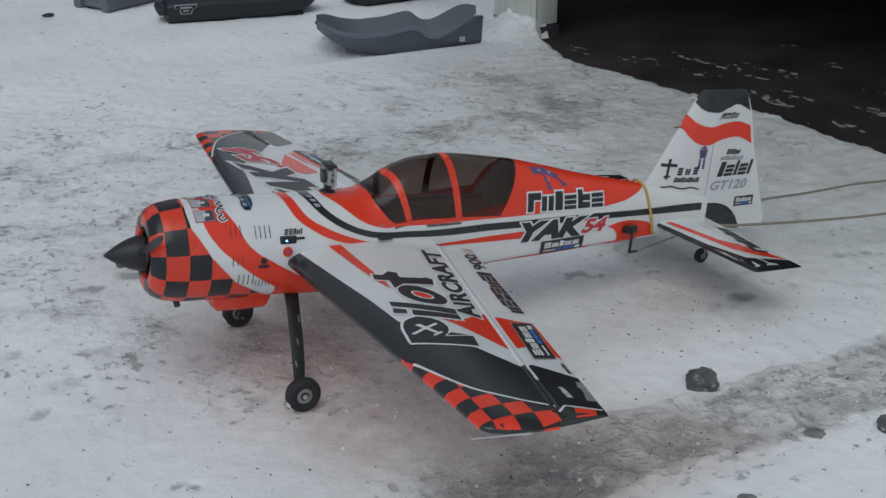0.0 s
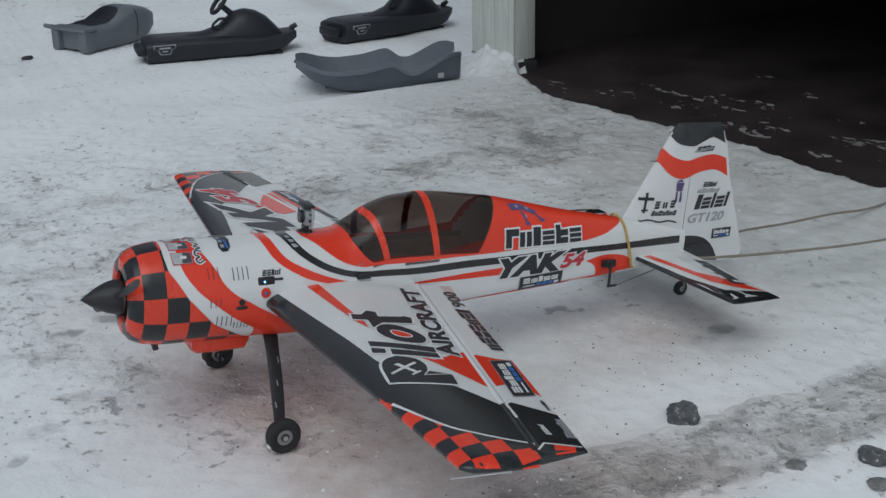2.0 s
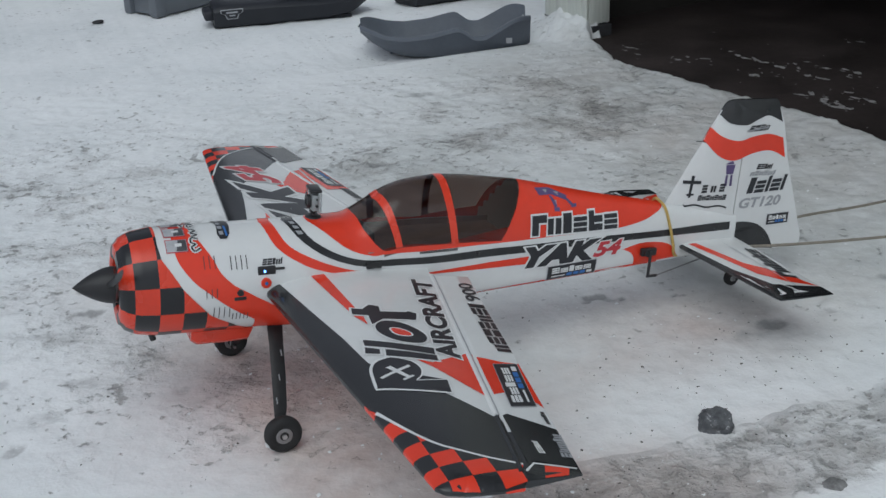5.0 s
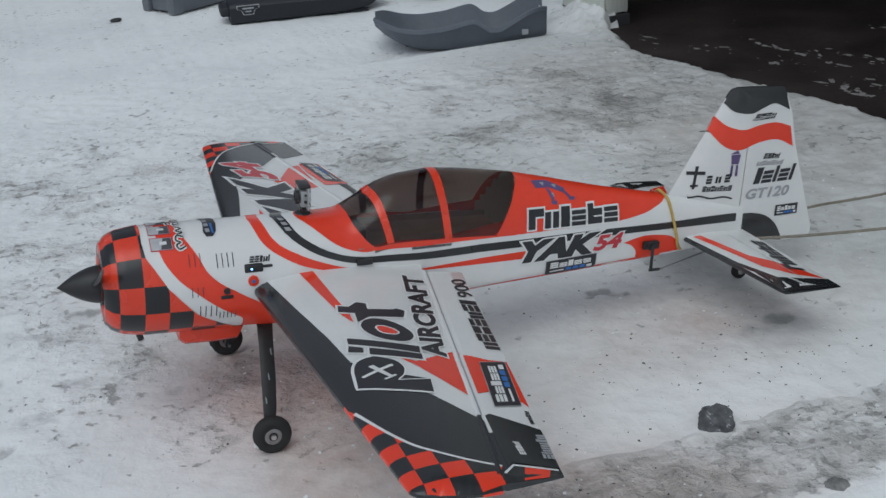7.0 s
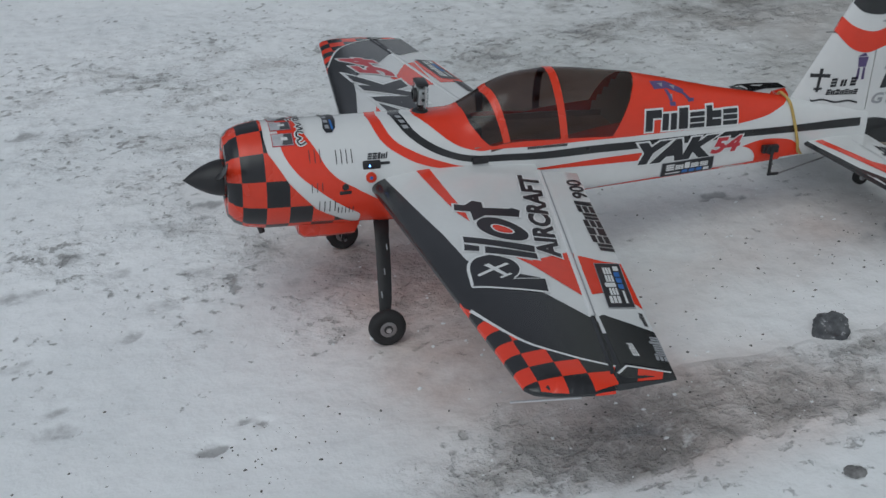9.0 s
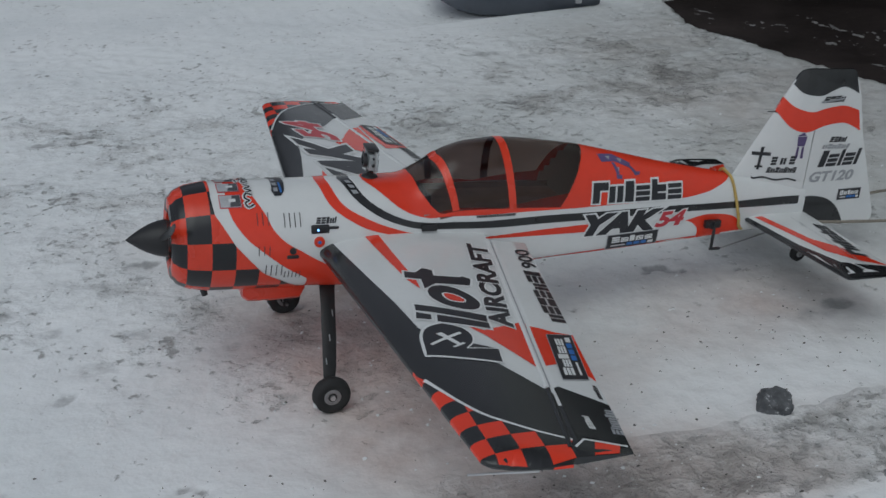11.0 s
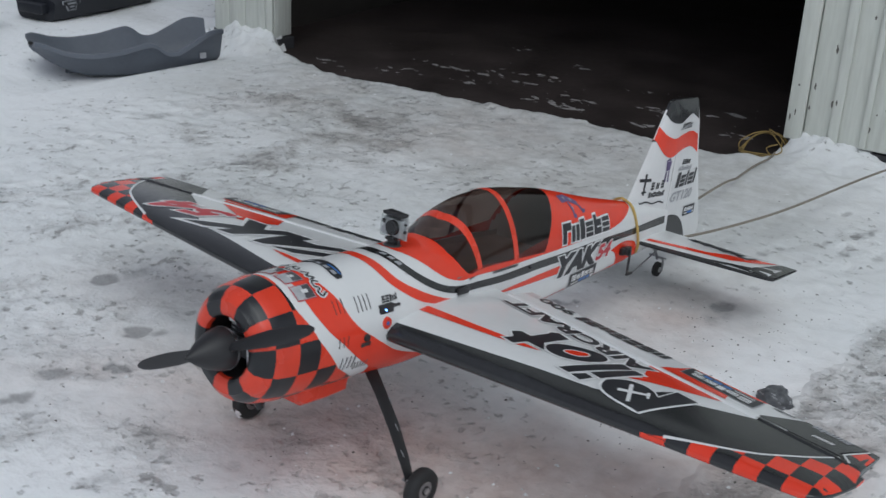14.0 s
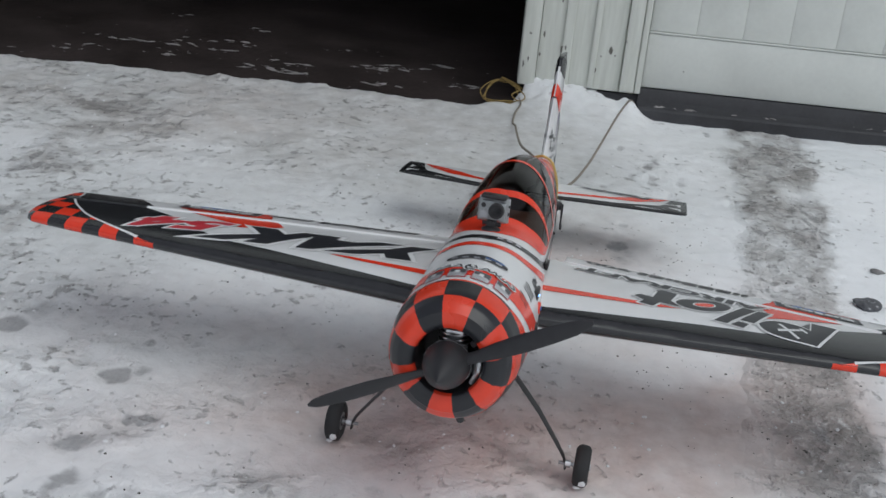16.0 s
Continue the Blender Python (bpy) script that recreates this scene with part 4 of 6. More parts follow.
def cowl_chequers():
    bm = bmesh.new()
    cols = [-.3375, -.308, -.253, -.198, -.143, -.088, -.033]
    degs = [CHECK0 + 3 * k for k in range(121)]
    fine = []
    for a, b in zip(cols, cols[1:]):
        n = 5
        fine += [a + (b - a) * k / n for k in range(n)]
    def put(x, d, e):
        x = min(x, e)
        if x < -.335:
            p = hull(-.335, d, .0006)
            return Vector((-.3378, p.y, p.z))
        return hull(x, d, 0.0012)
    grid = {}
    def vert(i, k):
        key = (i, k % 120)
        if key not in grid:
            grid[key] = bm.verts.new(put(fine[i], degs[k % 120], cowl_edge(degs[k % 120])))
        return grid[key]
    for i in range(len(fine) - 1):
        for k in range(120):
            if fine[i] >= max(cowl_edge(degs[k]), cowl_edge(degs[(k + 1) % 120])) - 1e-4:
                continue
            vs = [vert(i, k), vert(i + 1, k), vert(i + 1, k + 1), vert(i, k + 1)]
            try:
                f = bm.faces.new(vs)
            except ValueError:
                continue
            col = sum(1 for c in cols[1:] if c <= fine[i] + 1e-6)
            row = k // 10
            f.material_index = (row + col) % 2
    # rolled front face down to the air opening
    def lip(r, x, k):
        return bm.verts.new((x, NOSE_Y - r * math.cos(radians(degs[k % 120])), .359 + r * math.sin(radians(degs[k % 120]))))
    for k in range(120):
        edge = [vert(0, k), vert(0, k + 1)]
        for r, x in ((.082, -.3395), (.073, -.3396), (.0655, -.335), (.063, -.327)):
            nxt = [lip(r, x, k), lip(r, x, k + 1)]
            f = bm.faces.new((edge[0], edge[1], nxt[1], nxt[0]))
            f.material_index = (k // 10) % 2
            edge = nxt
    bmesh.ops.remove_doubles(bm, verts=bm.verts, dist=1e-5)
    part("engine_cowl", bm, (PAINT_RED, PAINT_BLACK), PLANE, "red and black chequered engine cowl")


cowl_chequers()

# bands round the nose: red sash between two white ones, red chin
sash_in = [(-.212, 92), (-.210, 46), (-.180, 20), (-.136, 2), (-.096, -12), (-.058, -24), (-.030, -33), (-.025, -40), (-.026, -60), (-.03, -92)]
sash_out = [(-.175, 92), (-.150, 62), (-.124, 38), (-.110, 24), (-.080, 10), (-.035, -2), (.0, -10), (.04, -18), (.12, -28), (.22, -42), (.27, -60), (.28, -92)]
both_strip("red_sash", eased(sash_in), eased(sash_out), FILM_RED)
marking("red_chin", [(-.20, -40), (-.09, -40), (-.06, -50), (-.035, -60), (-.035, -120), (-.06, -130), (-.09, -140), (-.20, -140)], hull, FILM_RED, PLANE, 0.0006, "", 0.02, 6.0)
red2_a = eased([(.008, 92), (.028, 49), (.089, 25), (.159, 12), (.233, 6), (.30, 3.5), (.36, 3)])
red2_b = eased([(.035, 92), (.056, 51), (.119, 29), (.203, 13), (.262, 7), (.31, 4.5), (.36, 3)])
both_strip("red_swoosh", red2_a, red2_b, FILM_RED)
blk_a = eased([(.066, 92), (.085, 60), (.120, 40), (.170, 25), (.240, 13.5), (.300, 8.5), (.352, 6.6), (.457, 5.2), (.612, 5.3), (.741, 5), (.945, 5), (1.198, 3.5), (1.42, 2)])
blk_b = eased([(.096, 92), (.112, 60), (.145, 42), (.195, 28), (.262, 17.5), (.310, 13.2), (.365, 11.0), (.456, 10), (.611, 10.8), (.739, 11), (.942, 12.8), (1.193, 15), (1.42, 27)])
both_strip("black_swoosh", blk_a, blk_b, FILM_BLACK)
deck = eased([(.127, 92), (.135, 77), (.195, 41), (.263, 22.5), (.306, 18), (.360, 15.4), (.455, 14.2), (.640, 14.7), (.722, 15.4), (.90, 18.4), (1.00, 21.5), (1.07, 28), (1.119, 38), (1.165, 60), (1.182, 92)])
# red decking round the canopy, in front, below and behind it
glass = eased([(.250, 92), (.258, 55), (.280, 33), (.301, 22.5), (.318, 20)]) + eased([(.47, 17.5), (.62, 16.5), (.636, 17.5), (.662, 30), (.685, 46), (.705, 70), (.712, 92)])
both("red_deck_front", [p for p in deck if p[0] <= .30] + [(.301, 22.3), (.280, 32.6), (.258, 54.5), (.250, 92)], FILM_RED)
both("red_deck_sill", [(.296, 19.0)] + [p for p in deck if .30 < p[0] <= .66] + [(.66, 27), (.636, 17.7), (.62, 16.9), (.47, 17.9), (.318, 20.4), (.301, 23)], FILM_RED)
both("red_deck_rear", [(.655, 14.9)] + [p for p in deck if p[0] > .66] + [(.711, 92), (.704, 70), (.684, 46), (.660, 29), (.634, 17)], FILM_RED)
full = glass + [(x, 180 - d) for x, d in glass][::-1]
glass_bm = flat(full)
lay("canopy", glass_bm, hull, 0.0014, SMOKED, PLANE, "smoked transparent canopy", 0.015, 4.0)
for a, b in ((((.304, 92), (.320, 48), (.336, 20)), ((.321, 92), (.337, 50), (.354, 20))), (((.472, 92), (.476, 56), (.489, 16.8)), ((.494, 92), (.497, 55), (.509, 16.8)))):
    both("canopy_bow", eased(list(a)) + eased(list(b))[::-1], PAINT_RED, 0.0024)


def cockpit():
    rings = []
    for x in (.262, .30, .36, .48, .60, .68):
        zt, zb, w, zc, nt, nb = sec(x)
        rings.append([Vector((x, -w * .93, .425)), Vector((x, -w * .93, .405)), Vector((x, w * .93, .405)), Vector((x, w * .93, .425)), Vector((x, w * .90, .425)), Vector((x, w * .90, .41)), Vector((x, -w * .90, .41)), Vector((x, -w * .90, .425))])
    part("cockpit_floor", loft(rings), COCKPIT, PLANE, "dark brown cockpit lining")
    b = box(.26, .30, -.055, .055, .41, .455, .008)
    part("instrument_panel", b, BLACK_PLASTIC, PLANE)


cockpit()
part("deck_latch", box(.255, .295, -.124, -.117, .386, .402, .002), BLACK_PLASTIC, PLANE)
part("deck_screw", box(.563, .570, -.109, -.103, .391, .398, .001), BLACK_PLASTIC, PLANE)

# flank stripes behind the wing
def left(x, z, off=0.0):
    return flank(x, z, off, -1)


def right(x, z, off=0.0):
    return flank(x, z, off, 1)


for skin in (left, right):
    marking("red_wedge", [(.36, .353), (.55, .350), (.735, .347), (.735, .369), (.60, .366), (.50, .361)], skin, FILM_RED, PLANE, 0.0008, "", 0.03, 0.02)
    marking("red_keel_line", [(.46, .262), (.60, .274), (.80, .283), (1.0, .288), (1.16, .294), (1.16, .303), (1.0, .298), (.80, .293), (.60, .284), (.46, .272)], skin, FILM_RED, PLANE, 0.0008, "", 0.03, 0.012)
    marking("red_tail_panel", eased([(1.03, .350), (1.10, .362), (1.18, .352), (1.215, .33), (1.23, .303)]) + [(1.10, .299), (1.075, .300)] + eased([(1.075, .300), (1.072, .322), (1.055, .340), (1.03, .350)]), skin, FILM_RED, PLANE, 0.0008, "", 0.03, 0.012)

# louvres, switch, charging port, exhaust boss
for x0, d0, d1, n in ((-.084, 26, 41, 4), (-.147, 29, 43, 3), (-.146, -2, 8, 3), (-.128, -27, -13, 4), (-.082, -31, -22, 5)):
    for k in range(n):
        x = x0 + k * (.0125 if n != 5 else .009)
        part("louvre", loft([[hull(x - .0009, d, .0012), hull(x + .0009, d, .0012), hull(x + .0009, d, -.001), hull(x - .0009, d, -.001)] for d in np.linspace(d0, d1, 5)]), BLACK_PLASTIC, PLANE)
sw = part("power_switch", box(-.022, .022, -.131, -.1165, .399, .419, .003, None, None), BLACK_PLASTIC, PLANE, "black switch with a lit blue lamp")
part("lever", box(.022, .045, -.128, -.121, .408, .414, .002), BLACK_PLASTIC, sw)
part("lamp", rod((-.006, -.1305, .409), (-.006, -.1325, .409), .0024), LED, sw, "lit blue lamp")
part("fuel_dot", rod((-.003, -.1300, .380), (-.003, -.1375, .380), .0135, .0125, 20), PAINT_RED, PLANE, "red round fuel fitting")
part("fuel_plug", rod((-.003, -.1360, .380), (-.003, -.1395, .380), .005, .004, 12), VINYL_BLUE, PLANE)
ex = part("vent_boss", rod((-.066, -.130, .362), (-.066, -.142, .362), .010, .007, 16), BLACK_PLASTIC, PLANE)
part("vent_foot", box(-.081, -.051, -.1385, -.132, .342, .352, .003), BLACK_PLASTIC, PLANE)

# spinner, propeller, engine, chin scoop
AX = pose(-0.342, NOSE_Y, .359, 0, -90, 0)
part("spinner", lathe([(0.095 * u, 0.0445 * (1 - u ** 1.75)) for u in np.linspace(0, 0.97, 12)] + [(0.0949, 0.0008)], AX), CARBON, PLANE, "pointed black carbon spinner")
part("spinner_plate", lathe(((-.006, .0435), (0.0, .0448)), AX), ALLOY, PLANE)


def blade(sign):
    rings = []
    for r, ch, tw, th in ((.035, .022, 55, .014), (.06, .026, 48, .011), (.10, .032, 36, .008), (.15, .035, 27, .006), (.20, .032, 21, .005), (.24, .027, 18, .004), (.265, .020, 16, .003), (.279, .006, 15, .0015)):
        ring = []
        for k in range(12):
            a = 2 * math.pi * k / 12
            u, v = ch / 2 * math.cos(a), th / 2 * math.sin(a)
            c, s = math.cos(radians(tw)), math.sin(radians(tw))
            ring.append(Vector((-.352 + (u * s + v * c), NOSE_Y + sign * (u * c - v * s), .359 + sign * r)))
        rings.append(ring)
    bm = loft(rings)
    bmesh.ops.rotate(bm, verts=bm.verts, cent=(-.352, NOSE_Y, .359), matrix=pose(0, 0, 0, 63, 0, 0).to_3x3())
    return bm


prop = part("propeller_hub", rod((-.362, NOSE_Y, .359), (-.343, NOSE_Y, .359), .022, .022, 20), CARBON, PLANE)
part("propeller_blade", blade(1), CARBON, prop)
part("propeller_blade", blade(-1), CARBON, prop)
part("engine_case", box(-.30, -.21, NOSE_Y - .03, NOSE_Y + .03, .329, .389, .008), ENGINE, PLANE)
part("cylinder", rod((-.285, NOSE_Y, .37), (-.285, NOSE_Y, .432), .022, .024, 20), ENGINE, PLANE, "finned engine cylinder")
for k in range(5):
    part("cooling_fin", rod((-.285, NOSE_Y, .385 + .009 * k), (-.285, NOSE_Y, .388 + .009 * k), .030, .030, 20), ALLOY, PLANE)
part("engine_bracket", box(-.322, -.312, NOSE_Y - .020, NOSE_Y + .012, .409, .417, .002), ALLOY, PLANE, "bright metal bracket behind the spinner")
part("plug_cap", rod((-.318, NOSE_Y - .040, .395), (-.30, NOSE_Y - .044, .399), .006, .007, 12), ALLOY, PLANE)
part("intake_pipe", tube(((-.325, NOSE_Y - .052, .385), (-.322, NOSE_Y - .056, .352), (-.31, NOSE_Y - .045, .318)), .006, 8), ALLOY, PLANE)
part("carburettor", box(-.318, -.295, NOSE_Y - .060, NOSE_Y - .046, .335, .362, .003), STEEL, PLANE)


def scoop():
    rings = []
    for x, hw, z0, z1 in ((-.168, .052, .205, .24), (-.155, .060, .197, .24), (-.09, .062, .196, .24), (-.028, .060, .197, .24), (-.015, .052, .215, .24)):
        rings.append([Vector((x, -hw, z1)), Vector((x, -hw, z0 + .01)), Vector((x, -hw + .012, z0)), Vector((x, hw - .012, z0)), Vector((x, hw, z0 + .01)), Vector((x, hw, z1))])
    part("chin_scoop", loft(rings), PAINT_RED, PLANE, "red exhaust scoop under the nose")


scoop()
part("exhaust_stub", rod((-.262, -.03, .236), (-.256, -.034, .215), .0085, .0075, 12), BLACK_PLASTIC, PLANE)


# wings
def ribbon(curve, w, closed=False):
    """Quads of even width along a curve."""
    n = len(curve)
    out = []
    def side(i):
        p, q = curve[max(i - 1, 0)], curve[min(i + 1, n - 1)]
        dx, dy = q[0] - p[0], q[1] - p[1]
        m = math.hypot(dx, dy) or 1
        return (-dy / m * w / 2, dx / m * w / 2)
    for i in range(n - 1):
        a, c, s, e = curve[i], curve[i + 1], side(i), side(i + 1)
        out.append([(a[0] + s[0], a[1] + s[1]), (c[0] + e[0], c[1] + e[1]), (c[0] - e[0], c[1] - e[1]), (a[0] - s[0], a[1] - s[1])])
    return out


def inflate(poly, d):
    """The outline moved outward by d."""
    area = sum(p[0] * q[1] - q[0] * p[1] for p, q in zip(poly, poly[1:] + poly[:1]))
    sg = 1 if area > 0 else -1
    out = []
    for k, p in enumerate(poly):
        a, c = poly[k - 1], poly[(k + 1) % len(poly)]
        n1 = Vector((p[1] - a[1], a[0] - p[0])).normalized() * sg
        n2 = Vector((c[1] - p[1], p[0] - c[0])).normalized() * sg
        m = n1 + n2
        m = m / max(.6, m.length_squared / 2)
        out.append((p[0] + m.x * d, p[1] + m.y * d))
    return out


TIP0, TIP1 = .829, .0445
ARC = eased([(.0365, -.742), (.046, -.778), (.063, -.834), (.083, -.888), (.106, -.933), (.132, -.963), (.181, -1.006), (.236, -1.040)])


def wing(side, name):
    ys = [.095, .13, .20, .30, .40, .50, .60, .70] + [.735, .745] + [TIP0 + TIP1 * k for k in (-1, 0, 1, 2, 3, 4)] + [1.05, 1.065, 1.078, 1.089, 1.097]
    def ring(y, x0, x1, n=26, blunt=False):
        us = [(1 - math.cos(math.pi * k / (n - 1))) / 2 for k in range(n)]
        us = [u ** 1.35 for u in us]
        up = [Vector((x0 + (x1 - x0) * u, side * y, WING_Z + w_half(x0 + (x1 - x0) * u, y))) for u in us]
        dn = [Vector((p.x, p.y, 2 * WING_Z - p.z)) for p in up]
        return up[::-1] + dn[1:]
    bm = loft([ring(y, w_le(y), w_hinge(y) - .003) for y in ys])
    bm.faces.ensure_lookup_table()
    for f in bm.faces:
        c = f.calc_center_median()
        y = abs(c.y)
        arc_y = float(np.interp(c.x, [p[0] for p in ARC], [-p[1] for p in ARC]))
        if .735 < y < TIP0 - TIP1 and c.x < w_le(y) + .012 and c.z < WING_Z + .004:
            f.material_index = 2
        elif y > max(arc_y + .004, TIP0 - TIP1):
            f.material_index = 2 - (math.floor((y - TIP0) / TIP1) % 2)
        elif c.x < w_le(y) + (.008 if y < .6 else .03) or (c.z < WING_Z and c.x < w_le(y) + .09):
            f.material_index = 1
    panel = part(name, bm, (FILM_WHITE, FILM_BLACK, FILM_RED), PLANE)
    bm = bmesh.new()
    rings = []
    for y in (.150, .152, .30, .50, .70, .87, .925, 1.0, 1.06, 1.075, 1.084):
        x0, x1 = w_hinge(y) + .0015, w_te(y)
        k = 0.6 if y in (.150, 1.084) else 1.0
        r = []
        for u in (1, .8, .6, .4, .2, .06, 0):
            x = x0 + (x1 - x0) * u
            r.append(Vector((x, side * y, WING_Z + w_half(x, min(y, 1.055)) * k * (1.0 if u > .03 else .72))))
        rings.append(r + [Vector((p.x, p.y, 2 * WING_Z - p.z)) for p in r[::-1]])
    bm = loft(rings)
    for f in bm.faces:
        if abs(f.calc_center_median().y) > .926:
            f.material_index = 1
    ail = part("aileron", bm, (FILM_WHITE, FILM_BLACK), panel)
    bead = loft([[Vector((w_hinge(y) + dx, side * y, WING_Z + w_half(w_hinge(y), y) + dz)) for dx, dz in ((-.009, -.001), (-.006, .0030), (-.002, .0046), (.002, .0034), (.0035, -.001))] for y in (.15, .3, .5, .7, .862)])
    part("hinge_seal", bead, FILM_WHITE, panel)
    # grey strip that paints the shade line behind the seal
    part("hinge_gap", loft([[Vector((w_hinge(y) + dx, side * y, WING_Z + w_half(w_hinge(y), y) + dz)) for dx, dz in ((.0032, .0005), (.006, .0014), (.006, .0008), (.0032, -.0003))] for y in (.15, .3, .5, .7, .862)]), VINYL_GREY, panel)
    bead = loft([[Vector((w_hinge(y) + dx, side * y, WING_Z + w_half(w_hinge(y), y) + dz)) for dx, dz in ((-.009, -.001), (-.006, .0030), (-.002, .0046), (.002, .0034), (.0035, -.001))] for y in (.866, .95, 1.03, 1.06)])
    part("hinge_seal", bead, FILM_BLACK, panel)
    return panel


WING_L = wing(-1, "left_wing")
WING_R = wing(1, "right_wing")


def wing_marking(name, outline, mat, side=-1, off=0.0010, panel=None, du=0.010, dv=0.04):
    p = WING_L if side < 0 else WING_R
    if side > 0:
        outline = [[(x, -y) for x, y in o][::-1] for o in outline] if isinstance(outline[0], list) else [(x, -y) for x, y in outline][::-1]
    return marking(name, outline, wing_top, mat, p, off, "", du, dv)


for side in (-1, 1):
    le_edge = [(w_le(y) + .002, -y) for y in (.10, .25, .4, .55, .68, .725)]
    # black leading band widening into the dark outer panel
    wing_marking("black_outer_panel", le_edge + ARC + [(.268, -.884), (.206, -.770), (.150, -.70), (.108, -.63), (.093, -.595), (.080, -.475), (.056, -.32), (.032, -.15), (.026, -.105)], FILM_BLACK, side)
    wing_marking("black_aileron_tip", [(.247, -1.044), (.259, -1.030), (w_te(1.06) - .001, -1.06), (w_te(.925) - .001, -.925), (.290, -.858), (.278, -.864)], FILM_BLACK, side)
    wing_marking("white_arc", ribbon(ARC[6:], .0058), FILM_WHITE, side, 0.0018)
    wing_marking("white_arc_tip", ribbon([(.233, -1.060), (.258, -1.040), (.298, -1.053), (.334, -1.066)], .005), FILM_WHITE, side, 0.0018)
    # chequered tip
    tip = ARC + [(.230, -1.05), (.227, -1.085)] + [(w_le(y) + .001, -y) for y in (1.095, 1.092, 1.088, 1.08, 1.07, 1.05, .98, .90, .82, .75)]
    bm = flat(tip)
    # squares in rows along the span
    for v in bm.verts:
        v.co = Vector((v.co.x - .0375, -(v.co.y + TIP0), 0))
    cut(bm, .0465, TIP1)
    bm.faces.ensure_lookup_table()
    for f in bm.faces:
        c = f.calc_center_median()
        f.material_index = (math.floor(c.x / .0465) + math.floor(c.y / TIP1)) % 2
    for v in bm.verts:
        v.co = Vector((v.co.x + .0375, -TIP0 - v.co.y, 0))
    cut(bm, .009, .02)
    for v in bm.verts:
        x, y = v.co.x, v.co.y
        v.co = wing_top(x, y if side < 0 else -y, 0.0013)
    part("chequered_tip", bm, (FILM_RED, FILM_BLACK), WING_L if side < 0 else WING_R)
    wing_marking("aileron_tip_black", [(.232, -1.062), (.257, -1.042), (.278, -1.049), (.262, -1.084), (.229, -1.085)], FILM_BLACK, side, 0.0012)
    wing_marking("aileron_tip_red", [(.276, -1.049), (.320, -1.063), (.308, -1.0835), (.260, -1.0835)], FILM_RED, side, 0.0014)
    # red flash across the hinge, red root stripe
    if side < 0:
        wing_marking("red_flash", [(.195, -.605), (.226, -.627), (.284, -.607), (.328, -.591), (.331, -.600), (.320, -.640), (.308, -.690), (.292, -.760), (.286, -.784), (.278, -.784), (.220, -.648)], FILM_RED, side)
        wing_marking("red_aileron_flash", [(.336, -.610), (.353, -.617), (.385, -.636), (w_te(.645) - .001, -.645), (w_te(.84) - .001, -.84), (.377, -.820), (.326, -.772), (.300, -.778), (.316, -.70)], FILM_RED, side)
        wing_marking("red_root_stripe", [(.107, -.110), (.142, -.110), (.151, -.291), (.157, -.382), (.153, -.425), (.138, -.378), (.122, -.252)], FILM_RED, side)
    else:
        wing_marking("red_flash", [(.318, -.782), (.285, -.760), (.257, -.695), (.236, -.64), (.205, -.60), (.235, -.545), (.275, -.515), (.336, -.555), (.330, -.610)], FILM_RED, side)
        wing_marking("red_aileron_flash", [(.355, -.575), (w_te(.60) - .001, -.60), (w_te(.82) - .001, -.82), (.322, -.800), (.330, -.700)], FILM_RED, side)
        wing_marking("red_root_stripe", [(.084, -.110), (.112, -.110), (.118, -.312), (.114, -.350), (.104, -.30)], FILM_RED, side)

# small rod lying along the left tip
part("tip_rod", rod((.022, -1.085, .352), (.148, -1.098, .350), .0022, .0022, 8), ALLOY, WING_L, "thin bare metal rod along the wing tip")

UP = (-1, 0)


# left wing: shield, slanted bars, ring and cross bar of the maker's mark
def shape(name, outline, mat, off, panel=None):
    return marking(name, outline, wing_top, mat, panel or WING_L, off, "", 0.012, 0.04)


shield = eased([(.145, -.587), (.118, -.593), (.099, -.607), (.086, -.634), (.079, -.670), (.073, -.707)], 3)
lobe = eased([(.145, -.588), (.168, -.602), (.186, -.622), (.191, -.652), (.180, -.681), (.161, -.699)], 3)
shape("mark_shield", shield + [(.135, -.734), (.213, -.763), (.226, -.708)] + lobe[::-1], VINYL_BLACK, .0016)
shape("mark_shield_rim", ribbon(shield + [(.135, -.735), (.213, -.765)], .0065), VINYL_WHITE, .0022)
shape("mark_shield_rim", ribbon(lobe + [(.227, -.708), (.215, -.764)], .0035), VINYL_WHITE, .0021)
shape("mark_aeroplane", [[(.094, -.666), (.098, -.673), (.172, -.639), (.169, -.631)], [(.119, -.630), (.132, -.627), (.156, -.680), (.148, -.685)], [(.135, -.688), (.138, -.693), (.165, -.681), (.162, -.675)]], VINYL_WHITE, .0023)


RING = rounded([(.165, -.432), (.191, -.411), (.228, -.424), (.256, -.466), (.265, -.507), (.247, -.536), (.218, -.535), (.181, -.511), (.160, -.469)], 2)
HEART = rounded([(.188, -.455), (.207, -.449), (.232, -.473), (.237, -.498), (.220, -.505), (.192, -.490)], 2)
for b in ([(.143, -.335), (.166, -.345), (.189, -.324), (.209, -.336), (.203, -.365), (.262, -.375), (.270, -.370), (.285, -.385), (.271, -.419), (.196, -.404), (.162, -.427), (.169, -.380), (.135, -.366)], RING, [(.116, -.495), (.163, -.519), (.255, -.564), (.246, -.594), (.111, -.522)], [(.148, -.551), (.247, -.598), (.242, -.623), (.140, -.580)], [(.109, -.530), (.136, -.548), (.130, -.569), (.101, -.556)]):
    shape("mark_bar_rim", inflate(b, .0055), VINYL_WHITE, .0014)
    shape("mark_bar", b, VINYL_BLACK, .0020)
shape("mark_ring_line", HEART, VINYL_WHITE, .0024)
shape("mark_ring_heart", inflate(HEART, -.004), FILM_RED, .0026)
SLANT = (.186, 1)
